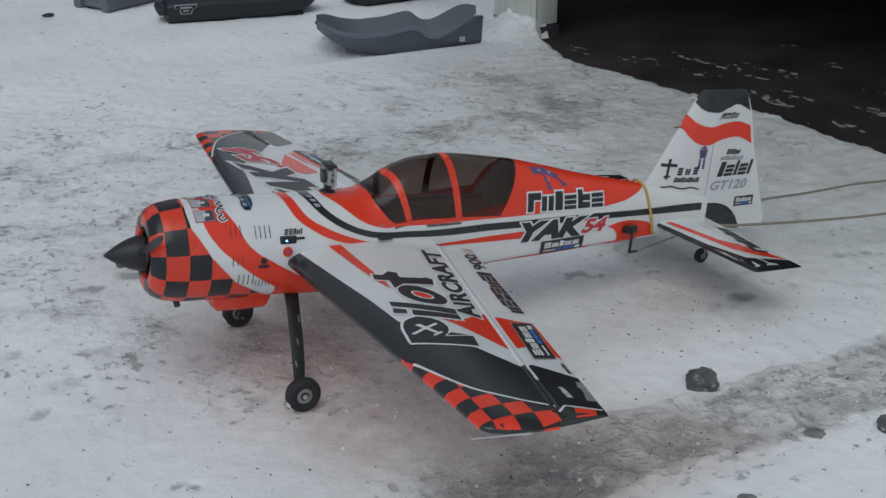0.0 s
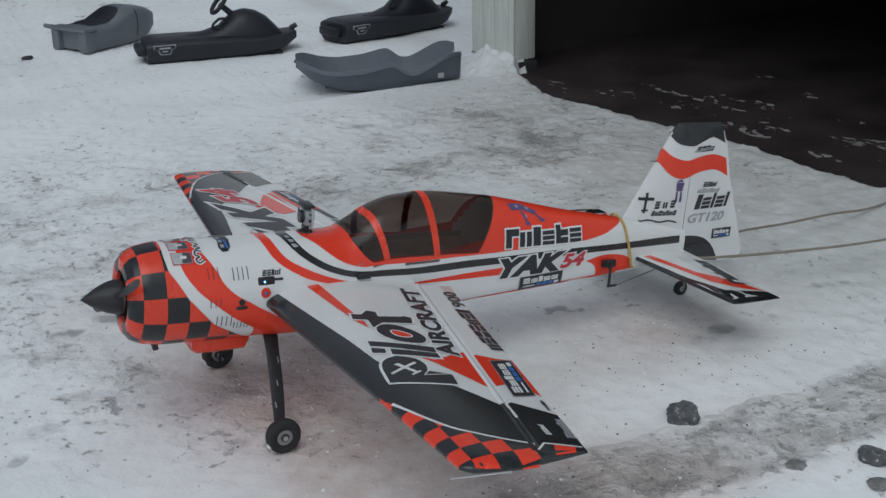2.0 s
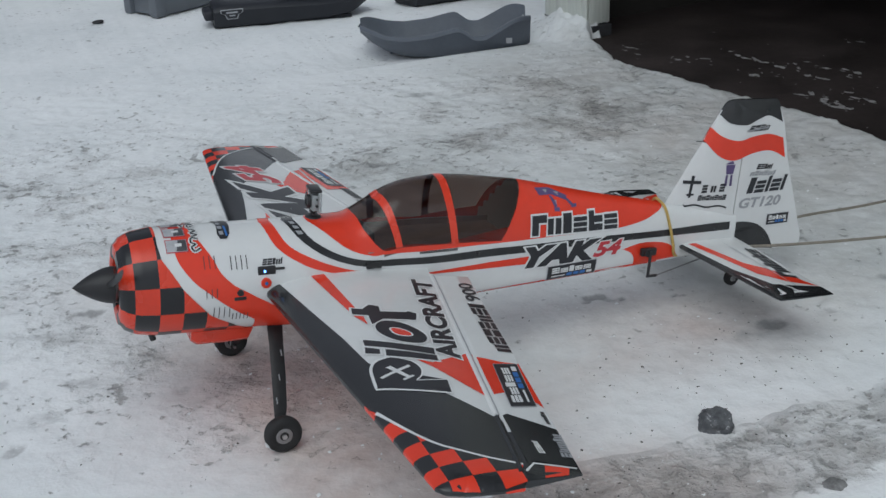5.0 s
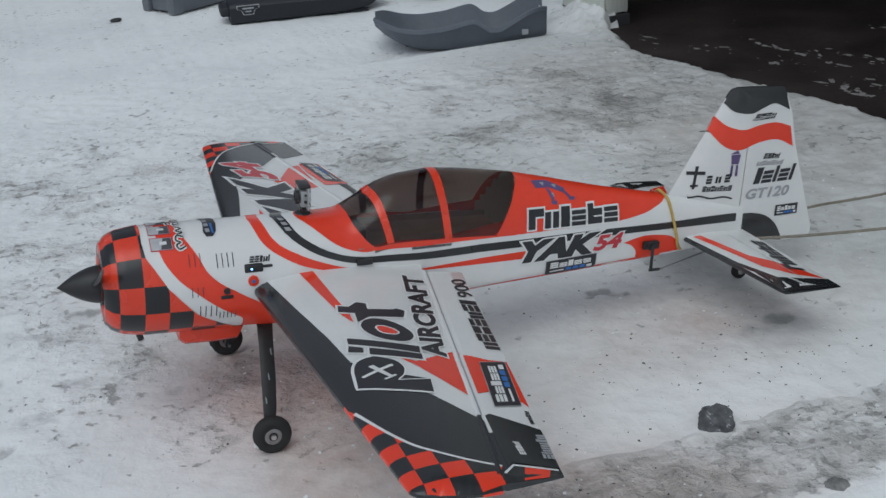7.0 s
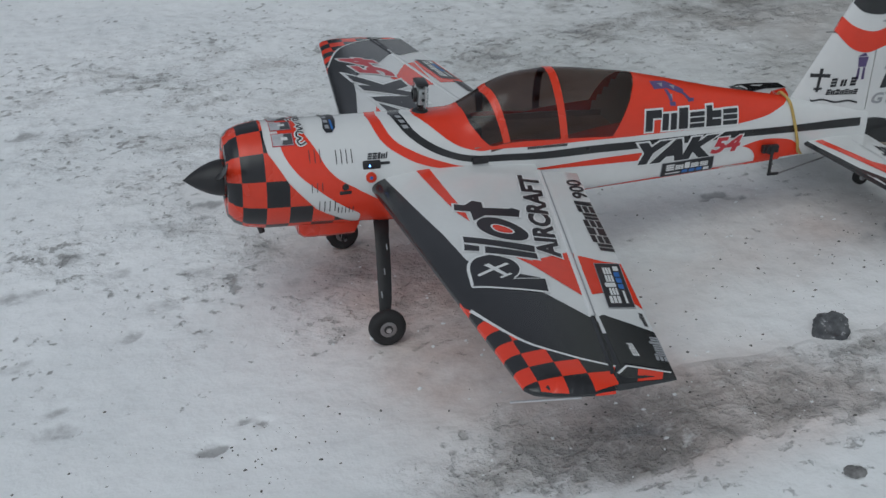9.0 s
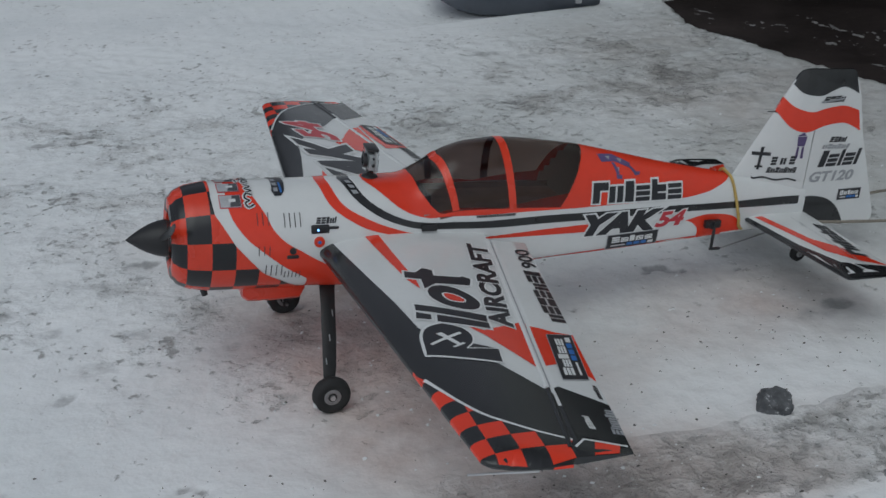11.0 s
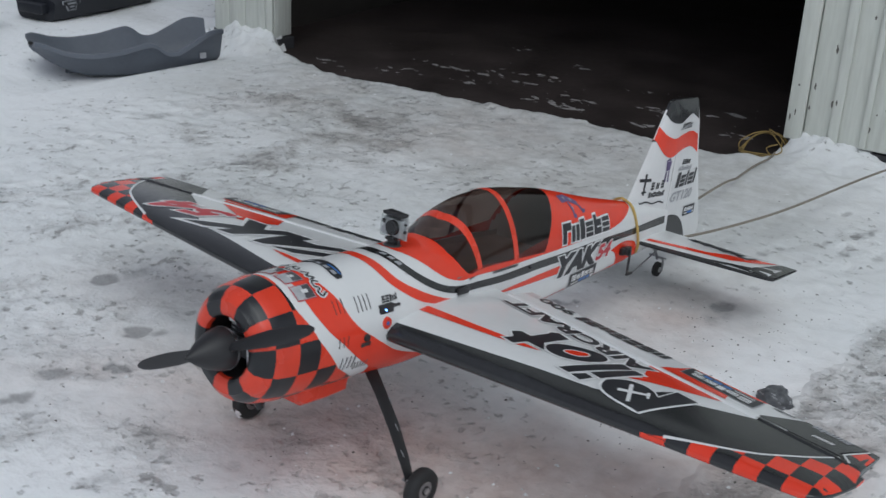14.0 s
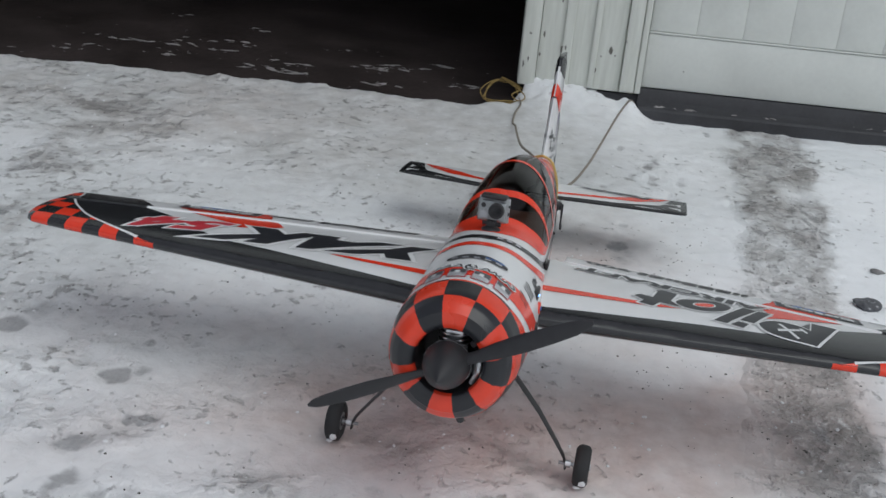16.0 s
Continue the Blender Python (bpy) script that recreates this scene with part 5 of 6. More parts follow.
letters("lettering_rim", text_flat("AIRCRAFT", .053, .440, 0.16, .045, 1.0, .05), (.297, -.622), (.238, 1), UP, wing_top, VINYL_WHITE, WING_L, .0022)
letters("lettering", text_flat("AIRCRAFT", .053, .440, 0.16, .045), (.297, -.622), (.238, 1), UP, wing_top, VINYL_BLACK, WING_L, .0024)
block_row("aileron_mark", "sxhxsxt", .262, .042, (.433, -.590), SLANT, (-1, -.1), wing_top, VINYL_BLACK, WING_L, .0016)
letters("aileron_number", text_flat("900", .040, .110, 0.05, .022), (.487, -.308), SLANT, (-1, -.1), wing_top, VINYL_BLACK, WING_L, .0016)


def badge(panel, skin, corner, along, up, w, h, off, du=0.02, dv=0.0):
    """Dark badge with pale block shapes and small blue and white squares."""
    def at(a, b):
        return (corner[0] + along[0] * a * w + up[0] * b * h, corner[1] + along[1] * a * w + up[1] * b * h)
    r = rounded([at(0, 0), at(1, 0), at(1, 1), at(0, 1)], 1)
    marking("badge_rim", [at(a, b) for a, b in ((-.015, -.03), (1.015, -.03), (1.015, 1.03), (-.015, 1.03))], skin, VINYL_GREY, panel, off, "", du, dv)
    marking("badge", [at(0, 0), at(1, 0), at(1, 1), at(0, 1)], skin, VINYL_BLACK, panel, off + .0005, "", du, dv)
    outs, bw = blocks("xBtBB", 0.0)
    marking("badge_mark", [[at(.08 + .84 * x / bw, .44 + .42 * y) for x, y in o] for o in outs], skin, VINYL_WHITE, panel, off + .001, "", du, dv)
    marking("badge_square", [[at(.40 + .14 * k, .14), at(.51 + .14 * k, .14), at(.51 + .14 * k, .36), at(.40 + .14 * k, .36)] for k in range(3)], skin, VINYL_BLUE, panel, off + .001, "", du, dv)
    marking("badge_square", [at(.82, .12), at(.93, .12), at(.93, .33), at(.82, .33)], skin, VINYL_WHITE, panel, off + .001, "", du, dv)
    marking("badge_line", [at(.08, .18), at(.36, .18), at(.36, .27), at(.08, .27)], skin, VINYL_WHITE, panel, off + .001, "", du, dv)


badge(WING_L, wing_top, (.369, -.832), (.25, 1), (-1, 0), .184, .056, .0018)
block_row("tip_mark", "xxtsl", .045, .012, (.298, -1.010), (.1, 1), UP, wing_top, VINYL_WHITE, WING_L, .0016, .2)
block_row("tip_mark", "xlssts", .085, .022, (.346, -1.030), (.22, 1), UP, wing_top, VINYL_GREY, WING_L, .0016, .2)
block_row("edge_mark", "ssxs", .05, .010, (w_te(.90) - .008, -.905), (.19, 1), UP, wing_top, VINYL_BLACK, WING_L, .0012, .2)

# right wing: type lettering
def outlined(body, size, width, origin, along, up, skin, mat, rim, panel, off, shear, bold, du=.02, dv=0.0, g=.05):
    letters("lettering_rim", text_flat(body, size, width, shear, bold, 1.0, g), origin, along, up, skin, rim, panel, off, du, dv)
    letters("lettering", text_flat(body, size, width, shear, bold), origin, along, up, skin, mat, panel, off + .0006, du, dv)


outlined("YAK", .140, .520, (.298, .145), (-.15, 1), UP, wing_top, VINYL_BLACK, VINYL_WHITE, WING_R, .0014, .5, .06)
outlined("54", .096, .212, (.230, .612), (-.24, 1), UP, wing_top, VINYL_CRIMSON, VINYL_WHITE, WING_R, .0022, .3, .05)
block_row("aileron_mark", "sxshsxt sss", .37, .034, (.496, .230), (-.186, 1), UP, wing_top, VINYL_BLACK, WING_R, .0016)
badge(WING_R, wing_top, (.420, .622), (-.20, 1), (-1, 0), .190, .052, .0018)

# the far wing is set a touch aft and up at its tip
WING_R.matrix_basis = Matrix.Translation((.25, .12, .35)) @ pose(0, 0, 0, .35, 0, -2.1) @ Matrix.Translation((-.25, -.12, -.35))

# fuselage flanks
outlined("YAK", .060, .246, (.708, .335), (1, .0), (0, 1), left, VINYL_BLACK, VINYL_WHITE, PLANE, .0016, .35, .065, .03, .01)
outlined("54", .044, .098, (.928, .340), (1, 0), (0, 1), left, VINYL_CRIMSON, VINYL_WHITE, PLANE, .0024, .3, .045, .03, .01)
fw = dict(du=.03, dv=.01)
for nm, mt, of, gr in (("sponsor_mark_rim", VINYL_WHITE, .0016, .0045), ("sponsor_mark", VINYL_BLACK, .0024, 0.0)):
    block_row(nm, "fstBHB", .285, .052, (.726, .424), (1, -.03), (0, 1), left, mt, PLANE, of, .04, grow=gr, **fw)
badge(PLANE, left, (.786, .290), (1, .02), (0, 1), .156, .040, .0018, .03, .01)
block_row("web_address", "sssssssssss", .108, .008, (.400, .409), (1, 0), (0, 1), left, VINYL_BLACK, PLANE, .0016, .1, **fw)
block_row("maker_mark", "xxtsl", .050, .013, (-.010, .421), (1, 0), (0, 1), left, VINYL_BLACK, PLANE, .0016, .2, **fw)
# sprawling purple shape behind the canopy
marking("purple_motif", [[(.752, 72), (.80, 78), (.85, 66), (.845, 58), (.80, 64), (.76, 60)], [(.79, 62), (.80, 62), (.812, 48), (.803, 46)], [(.838, 62), (.848, 62), (.866, 53), (.858, 50)], [(.80, 46), (.818, 47), (.818, 42), (.802, 42)], [(.856, 52), (.876, 55), (.874, 50), (.858, 48)]], hull, VINYL_PURPLE, PLANE, .0016, "", .02, 4)
marking("purple_motif_light", [[(.775, 70), (.79, 72), (.785, 65)], [(.81, 70), (.826, 71), (.82, 64)], [(.805, 56), (.811, 56), (.810, 50)]], hull, VINYL_GREY, PLANE, .0022, "", .02, 4)
# cowl top decal: silver panel, dark and red shapes, small badge
ARCDEG = .0023


def brush(name, curve, w, mat, off):
    """A stroke of even width over the hull's top."""
    rib = ribbon([(x, d * ARCDEG) for x, d in eased(curve, 4)], w)
    marking(name, [[(x, y / ARCDEG) for x, y in q] for q in rib], hull, mat, PLANE, off, "", .02, 6)


def chunk(x0, x1, d0, d1, g):
    gd = g / ARCDEG
    return [(x0 - g, d0 - gd), (x1 + g, d0 - gd), (x1 + g, d1 + gd), (x0 - g, d1 + gd)]


for d in (50, 71, 92, 113):
    marking("cowl_decal_red", chunk(-.228, -.179, d - .4, d + 15.4, .0016), hull, VINYL_CRIMSON, PLANE, .0016, "", .02, 5)
    marking("cowl_decal_silver", chunk(-.228, -.180, d, d + 15, 0.0), hull, VINYL_SILVER, PLANE, .0021, "", .02, 5)
    marking("cowl_decal_dark", [(-.206, d + .5), (-.181, d + .5), (-.181, d + 14.5), (-.199, d + 14.5)], hull, VINYL_DARK, PLANE, .0025, "", .02, 5)
    marking("cowl_decal_gap", [(-.208, d + 6), (-.192, d + 6), (-.192, d + 10), (-.208, d + 10)], hull, VINYL_WHITE, PLANE, .0029, "", .02, 5)
SCRIPT = ([(-.150, 52), (-.164, 49), (-.170, 54), (-.160, 57), (-.170, 60), (-.166, 66), (-.152, 64)], [(-.166, 68), (-.152, 70), (-.166, 74), (-.153, 77), (-.166, 81)], [(-.154, 88), (-.166, 86), (-.165, 92), (-.153, 92), (-.166, 95), (-.182, 93), (-.180, 87)], [(-.166, 99), (-.153, 101), (-.165, 105)], [(-.166, 109), (-.152, 110), (-.165, 115), (-.154, 119), (-.166, 122), (-.164, 130)])
for curve in SCRIPT:
    brush("cowl_script_rim", curve, .011, VINYL_WHITE, .0030)
for curve in SCRIPT:
    brush("cowl_script", curve, .0042, VINYL_BLACK, .0036)
marking("cowl_badge", rounded([(-.106, 62), (-.076, 62), (-.066, 90), (-.076, 118), (-.106, 118), (-.097, 90)], 1), hull, VINYL_BLACK, PLANE, .0018, "", .02, 5)
marking("cowl_badge_light", [[(-.098, 68 + 10 * k), (-.088, 68 + 10 * k), (-.088, 74 + 10 * k), (-.098, 74 + 10 * k)] for k in range(5)], hull, VINYL_GREY, PLANE, .0024, "", .02, 5)
marking("cowl_badge_blue", [(-.084, 66), (-.079, 66), (-.079, 84), (-.084, 84)], hull, VINYL_BLUE, PLANE, .0024, "", .02, 5)
marking("swoosh_mark", [[(.080 + .004 * k, 84 - 9 * k), (.092 + .005 * k, 83 - 9 * k), (.096 + .005 * k, 78 - 9 * k), (.084 + .004 * k, 78 - 9 * k)] for k in range(3)], hull, VINYL_GREY, PLANE, .0018, "", .02, 5)


# tailplane
def tail_half(side, name):
    ys = [.0, .03, .10, .20, .30, .40, .435, .450, .456]
    def ring(y):
        n = 15
        k = 1.0 if y < .44 else (.8 if y < .453 else .3)
        us = [((1 - math.cos(math.pi * i / (n - 1))) / 2) for i in range(n)]
        le, te = s_le(y), s_te(y)
        up = [Vector((le + (te - le) * u, side * y, STAB_Z + k * s_half(le + (te - le) * u, y))) for u in us]
        return up[::-1] + [Vector((p.x, p.y, 2 * STAB_Z - p.z)) for p in up[1:]]
    bm = loft([ring(y) for y in ys])
    for f in bm.faces:
        c = f.calc_center_median()
        if c.x < s_le(c.y) + .012 or c.z < STAB_Z - .001 or abs(c.y) > .442:
            f.material_index = 1
    t = part(name, bm, (FILM_WHITE, FILM_BLACK), PLANE)
    def lay2(nm, o, mat, off=.0008):
        o = o if side < 0 else [(x, -y) for x, y in o][::-1]
        marking(nm, o, stab_top, mat, t, off, "", .018, 0.0)
    lay2("black_leading_band", [(s_le(0) + .002, -.03), (s_le(.44), -.445), (1.30, -.4545), (1.447, -.4545), (1.447, -.405), (1.36, -.390), (1.312, -.372), (1.272, -.25), (1.246, -.05)], FILM_BLACK)
    lay2("red_stripe", [(1.262, -.05), (1.286, -.05), (1.330, -.22), (1.372, -.27), (1.412, -.335), (1.440, -.402), (1.37, -.365), (1.318, -.30), (1.296, -.20)], FILM_RED)
    # shade line of the elevator hinge, laid on as a grey strip
    lay2("hinge_gap", [(1.372, -.06), (1.3745, -.06), (1.3745, -.40), (1.372, -.40)], VINYL_GREY, .0014)
    if side < 0:
        block_row("sponsor_mark", "fstBHB", .225, .046, (1.422, -.345), (.10, 1), UP, stab_top, VINYL_BLACK, t, .0016, .3)
        block_row("tip_mark", "xslx", .07, .010, (1.36, -.440), (-.3, 1), UP, stab_top, VINYL_WHITE, t, .0016, .3)
    return t


tail_half(-1, "left_tailplane")
tail_half(1, "right_tailplane")


def slab(outline, half, name, mats):
    """Upright aerofoil plate from a side outline, cut fine so that it takes its section."""
    bm = flat(outline)
    cut(bm, .02, .03)
    geom = bm.faces[:]
    other = bmesh.ops.duplicate(bm, geom=bm.verts[:] + bm.edges[:] + bm.faces[:])
    twin = {v for v in other["geom"] if isinstance(v, bmesh.types.BMVert)}
    vm = other["vert_map"]
    edges = [e for e in bm.edges if len(e.link_faces) == 1 and e.verts[0] not in twin]
    for e in edges:
        a, b = e.verts
        bm.faces.new((a, b, vm[b], vm[a]))
    for v in bm.verts:
        x, z = v.co.x, v.co.y
        v.co = Vector((x, (1 if v in twin else -1) * half(x, z), z))
    return part(name, bm, mats, PLANE)


FIN = slab([(1.17, .40), (1.195, .448), (1.2955, .628), (1.431, .618), (1.431, .372)], fin_half, "fin", FILM_WHITE)
RUDDER = slab([(1.4345, .300), (1.4345, .622), (1.2995, .633), (1.357, .738), (1.368, .746), (1.385, .749), (1.530, .748), (1.541, .742), (1.575, .67), (1.605, .568), (1.703, .318), (1.704, .300), (1.694, .284), (1.614, .282)], fin_half, "rudder", (FILM_WHITE, FILM_BLACK))
for f in RUDDER.data.polygons:
    if f.center.z > .715:
        f.material_index = 1
wave = eased([(1.298, .634), (1.350, .588), (1.405, .572), (1.47, .590), (1.535, .594), (1.594, .569)])
wave_top = eased([(1.316, .672), (1.352, .646), (1.41, .630), (1.46, .640), (1.52, .645), (1.576, .630)])
cap_low = eased([(1.340, .708), (1.373, .684), (1.43, .676), (1.47, .690), (1.51, .700), (1.565, .678)])
cap = [(1.357, .737), (1.368, .7455), (1.385, .7485), (1.530, .7475), (1.540, .7415)]
for skin in (fin_left, fin_right):
    sf = dict(du=.03, dv=.03)
    marking("red_wave", wave + wave_top[::-1], skin, FILM_RED, RUDDER, .0010, **sf)
    marking("black_cap", cap_low + cap[::-1], skin, FILM_BLACK, RUDDER, .0010, **sf)
    marking("black_root", eased([(1.4345, .380), (1.48, .379), (1.53, .366), (1.57, .336), (1.60, .290)]) + [(1.60, .284), (1.4345, .302)], skin, FILM_BLACK, RUDDER, .0010, **sf)
    marking("black_root", [(1.19, .365), (1.30, .378), (1.431, .380), (1.431, .340), (1.19, .350)], skin, FILM_BLACK, FIN, .0010, **sf)
    block_row("maker_mark", "xxtsl", .058, .016, (1.492, .540), (1, -.04), (0, 1), skin, VINYL_BLACK, RUDDER, .0012, .25, **sf)
    block_row("maker_mark", "shsxst", .095, .014, (1.470, .521), (1, -.03), (0, 1), skin, VINYL_GREY, RUDDER, .0012, .25, **sf)
    block_row("maker_mark", "tBlBl", .142, .048, (1.468, .466), (1, .02), (0, 1), skin, VINYL_BLACK, RUDDER, .0012, .2, **sf)
    letters("type_lettering", text_flat("GT120", .032, .155, .2, .035), (1.448, .421), (1, .01), (0, 1), skin, VINYL_GREY, RUDDER, .0012, .03, .03)
    badge(RUDDER, skin, (1.562, .362), (1, .02), (0, 1), .080, .032, .0012, .03, .03)
    block_row("top_mark", "xhxs", .075, .018, (1.440, .655), (1, .03), (0, 1), skin, VINYL_BLACK, RUDDER, .0012, .3, **sf)
    marking("top_mark_line", [(1.435, .660), (1.515, .668), (1.515, .664), (1.435, .655)], skin, VINYL_GREY, RUDDER, .0016, **sf)
    # small aeroplane, block shapes and a wavy line on the fin
    marking("fin_motif", [[(1.244, .520), (1.302, .517), (1.302, .507), (1.244, .510)], [(1.270, .533), (1.280, .533), (1.272, .468), (1.264, .468)], [(1.258, .480), (1.282, .480), (1.282, .474), (1.258, .474)]], skin, VINYL_BLACK, FIN, .0012, **sf)
    block_row("fin_mark", "x s x", .082, .024, (1.306, .480), (1, .0), (0, 1), skin, VINYL_BLACK, FIN, .0012, .1, **sf)
    block_row("fin_mark", "xshsxsx", .10, .016, (1.296, .458), (1, -.04), (0, 1), skin, VINYL_BLACK, FIN, .0012, .15, **sf)
    wv = eased([(1.252, .460), (1.256, .446), (1.29, .448), (1.33, .438), (1.37, .440), (1.402, .432)])
    marking("fin_line", wv + [(x, z - .005) for x, z in wv][::-1], skin, VINYL_BLACK, FIN, .0012, **sf)
    marking("fin_tool_motif", [[(1.380, .560), (1.412, .560), (1.408, .532), (1.384, .532)], [(1.384, .530), (1.391, .530), (1.391, .496), (1.382, .496)], [(1.400, .530), (1.407, .530), (1.409, .496), (1.400, .496)], [(1.376, .562), (1.400, .572), (1.408, .562)]], skin, VINYL_PURPLE, FIN, .0012, **sf)
part("seam_line", rod((1.296, -.006, .632), (1.268, -.010, .634), .0012, .0012, 6), BLACK_PLASTIC, FIN)

# elevator servo with arm and pushrod, tail wheel
sv = part("elevator_servo", box(1.092, 1.140, -.075, -.060, .325, .347, .003), BLACK_PLASTIC, PLANE, "black elevator servo")
part("servo_disc", rod((1.108, -.074, .338), (1.108, -.083, .338), .012, .012, 16), BLACK_PLASTIC, sv)
part("servo_arm", box(1.108, 1.117, -.088, -.083, .272, .345, .002), BLACK_PLASTIC, sv)
part("servo_arm_foot", box(1.106, 1.140, -.090, -.084, .266, .274, .002), BLACK_PLASTIC, sv)
part("pushrod", rod((1.140, -.087, .270), (1.36, -.060, .312), .0022, .0022, 8), STEEL, PLANE)
part("control_horn", box(1.355, 1.372, -.064, -.058, .298, .326, .002), BLACK_PLASTIC, PLANE)
TWX, TWZ = 1.472, .196
tw = part("tail_wheel", lathe(((-.009, .010), (-.009, .018), (-.006, .0235), (.006, .0235), (.009, .018), (.009, .010)), pose(TWX, 0, TWZ, 90, 0, 0), 20), RUBBER, PLANE)
part("tail_wheel_hub", rod((TWX, -.0105, TWZ), (TWX, .0105, TWZ), .009, .009, 14), ALLOY, tw)
part("tail_spring", tube(((1.36, 0, .300), (1.41, 0, .285), (1.448, 0, .250), (1.460, 0, .232)), .0045, 8), STEEL, PLANE, "bent steel tail spring")
part("tail_fork", tube(((1.455, .0, .240), (1.468, -.016, .232), (1.472, -.016, .196), (1.472, -.012, .196)), .0035, 8), STEEL, PLANE)
part("tiller", rod((1.462, -.030, .240), (1.462, .030, .240), .003, .003, 8), STEEL, PLANE)


# undercarriage
def gear(side):
    rings = []
    for y, z, c0, c1, th in ((.070, .240, .016, .056, .005), (.110, .203, .012, .048, .0045), (.165, .144, .004, .040, .004), (.211, .084, -.002, .031, .0036), (.230, .058, -.004, .024, .0033), (.236, .042, -.004, .018, .003), (.237, .030, -.001, .012, .0025)):
        n = Vector((0, .72, .69)) if z > .05 else Vector((0, 1, .1))
        a = Vector((0, side * y, z))
        nn = Vector((0, side * n.y, n.z)) * th
        rings.append([a + Vector((c0, 0, 0)), a + Vector(((c0 + c1) / 2, 0, 0)) + nn, a + Vector((c1, 0, 0)), a + Vector(((c0 + c1) / 2, 0, 0)) - nn])
    leg = part("undercarriage_leg", loft(rings), CARBON, PLANE, "flat black carbon leg")
    for k, (y, z) in enumerate(((.128, .184), (.168, .138), (.204, .094))):
        o = Vector((.036 - .030 * k / 2, side * (y + .007), z + .007))
        d = Vector((0, side * .62, -.70)).normalized()
        e = Vector((.004, 0, 0))
        bm = bmesh.new()
        q = [bm.verts.new(o + d * a + e * b) for a, b in ((-.008, -.35), (.008, -.35), (.008, .35), (-.008, .35))]
        bm.faces.new(q)
        part("leg_mark", bm, VINYL_GREY, leg)
    hz = .044
    m = pose(.005, side * .272, hz, 90, 0, 0)
    wheel = part("wheel", lathe(((-.012, .020), (-.015, .026), (-.0165, .036), (-.012, .0435), (-.005, .046), (.005, .046), (.012, .0435), (.0165, .036), (.015, .026), (.012, .020)), m, 36), RUBBER, PLANE, "black foam-rubber wheel")
    part("hub", lathe(((-.0135, .0205), (-.0145, .0165), (.0145, .0165), (.0135, .0205)), m, 24), STEEL, wheel, "silver hub")
    part("hub_recess", lathe(((-.0152, .0105), (-.0146, .011), (.0146, .011), (.0152, .0105)), m, 20), BLACK_PLASTIC, wheel)
    part("axle_nut", lathe(((-.019, .006), (-.019, .007), (.019, .007), (.019, .006)), m, 6), ALLOY, wheel)
    for k, (a, w0) in enumerate(((-120, .4), (-150, -.5), (-75, .1))):
        bm = bmesh.new()
        bmesh.ops.create_icosphere(bm, subdivisions=2, radius=.010)
        for v in bm.verts:
            v.co *= 1 + .5 * noise.noise(v.co * 140 + Vector((k * 3.1 + side, 0, 0)))
            v.co = Vector((v.co.x * .9, v.co.y * .8, v.co.z * .5))
        bmesh.ops.transform(bm, matrix=pose(.005 + .0455 * math.cos(radians(a)), side * .272 + w0 * .012, hz + .0455 * math.sin(radians(a)), 0, 90 - a, 0), verts=bm.verts)
        part("caked_snow", bm, CLEAN_SNOW, wheel, "clump of snow stuck to the tyre")
    part("axle", rod((.005, side * .222, hz), (.005, side * .262, hz), .004, .004, 10), STEEL, leg)
    part("axle_collar", rod((.005, side * .236, hz), (.005, side * .248, hz), .008, .008, 12), ALLOY, leg)


gear(-1)
gear(1)


# action camera standing on the decking
def action_camera():
    m = PLANE.matrix_basis @ pose(.152, .004, .488, 0, 0, -4)
    ob = empty("action_camera", m)
    tagged(ob, "small silver action camera in a clear case on black mount", "camera")
    base = part("mount_pad", lathe(((0, .021), (.004, .0215), (.008, .018), (.012, .009)), pose(0, 0, -.003), 20), BLACK_PLASTIC, ob, "round black adhesive mount")
    part("mount_stem", box(-.008, .008, -.010, .010, .002, .022, .002), BLACK_PLASTIC, base)
    part("thumb_screw", rod((0, -.020, .014), (0, .020, .014), .005, .005, 10), BLACK_PLASTIC, base)
    part("body", box(-.009, .011, -.028, .028, .024, .064, .003), CASE_GREY, ob, "silver camera body")
    case = part("case", box(-.0135, .0155, -.033, .033, .019, .071, .005), CLEAR, ob, "clear waterproof case")
    part("case_rim", box(.0065, .0095, -.0345, .0345, .018, .072, .001), CASE_GREY, case)
    part("lens_barrel", rod((-.012, -.010, .047), (-.021, -.010, .047), .0175, .017, 24), BLACK_PLASTIC, ob, "black lens housing")
    part("lens", rod((-.0205, -.010, .047), (-.0218, -.010, .047), .0125, .012, 24), LENS, ob)
    part("latch", box(-.014, .016, -.028, .028, .071, .079, .003), BLACK_PLASTIC, ob, "black case latch")
    part("button", rod((-.0136, .020, .056), (-.0150, .020, .056), .0055, .005, 14), BLACK_PLASTIC, ob)
    part("side_screw", rod((.001, -.033, .040), (.001, -.036, .040), .004, .004, 10), BLACK_PLASTIC, ob)
    part("side_screw", rod((.001, -.033, .057), (.001, -.036, .057), .003, .003, 10), BLACK_PLASTIC, ob)
    part("front_label", box(-.0143, -.0136, .008, .026, .028, .044, .0), VINYL_GREY, ob)


action_camera()

# ---- tether ropes ----
def place_rope(name, pts, r, mat, label, cat="rope"):
    ob = finish(name, tube(pts, r, 8), mat)
    return tagged(ob, label, cat)


W = PLANE.matrix_basis
hoop = [W @ Vector(p) for p in ((1.166, -.0, .470), (1.178, -.030, .452), (1.190, -.050, .40), (1.205, -.056, .345), (1.215, -.050, .315), (1.245, -.03, .300), (1.30, 0, .295), (1.245, .03, .300), (1.205, .056, .345), (1.190, .052, .40), (1.178, .032, .452), (1.166, 0, .470))]
place_rope("tail_strap", hoop, .0042, STRAP_TAN, "yellow-tan cord looped round the model's tail", "cord")
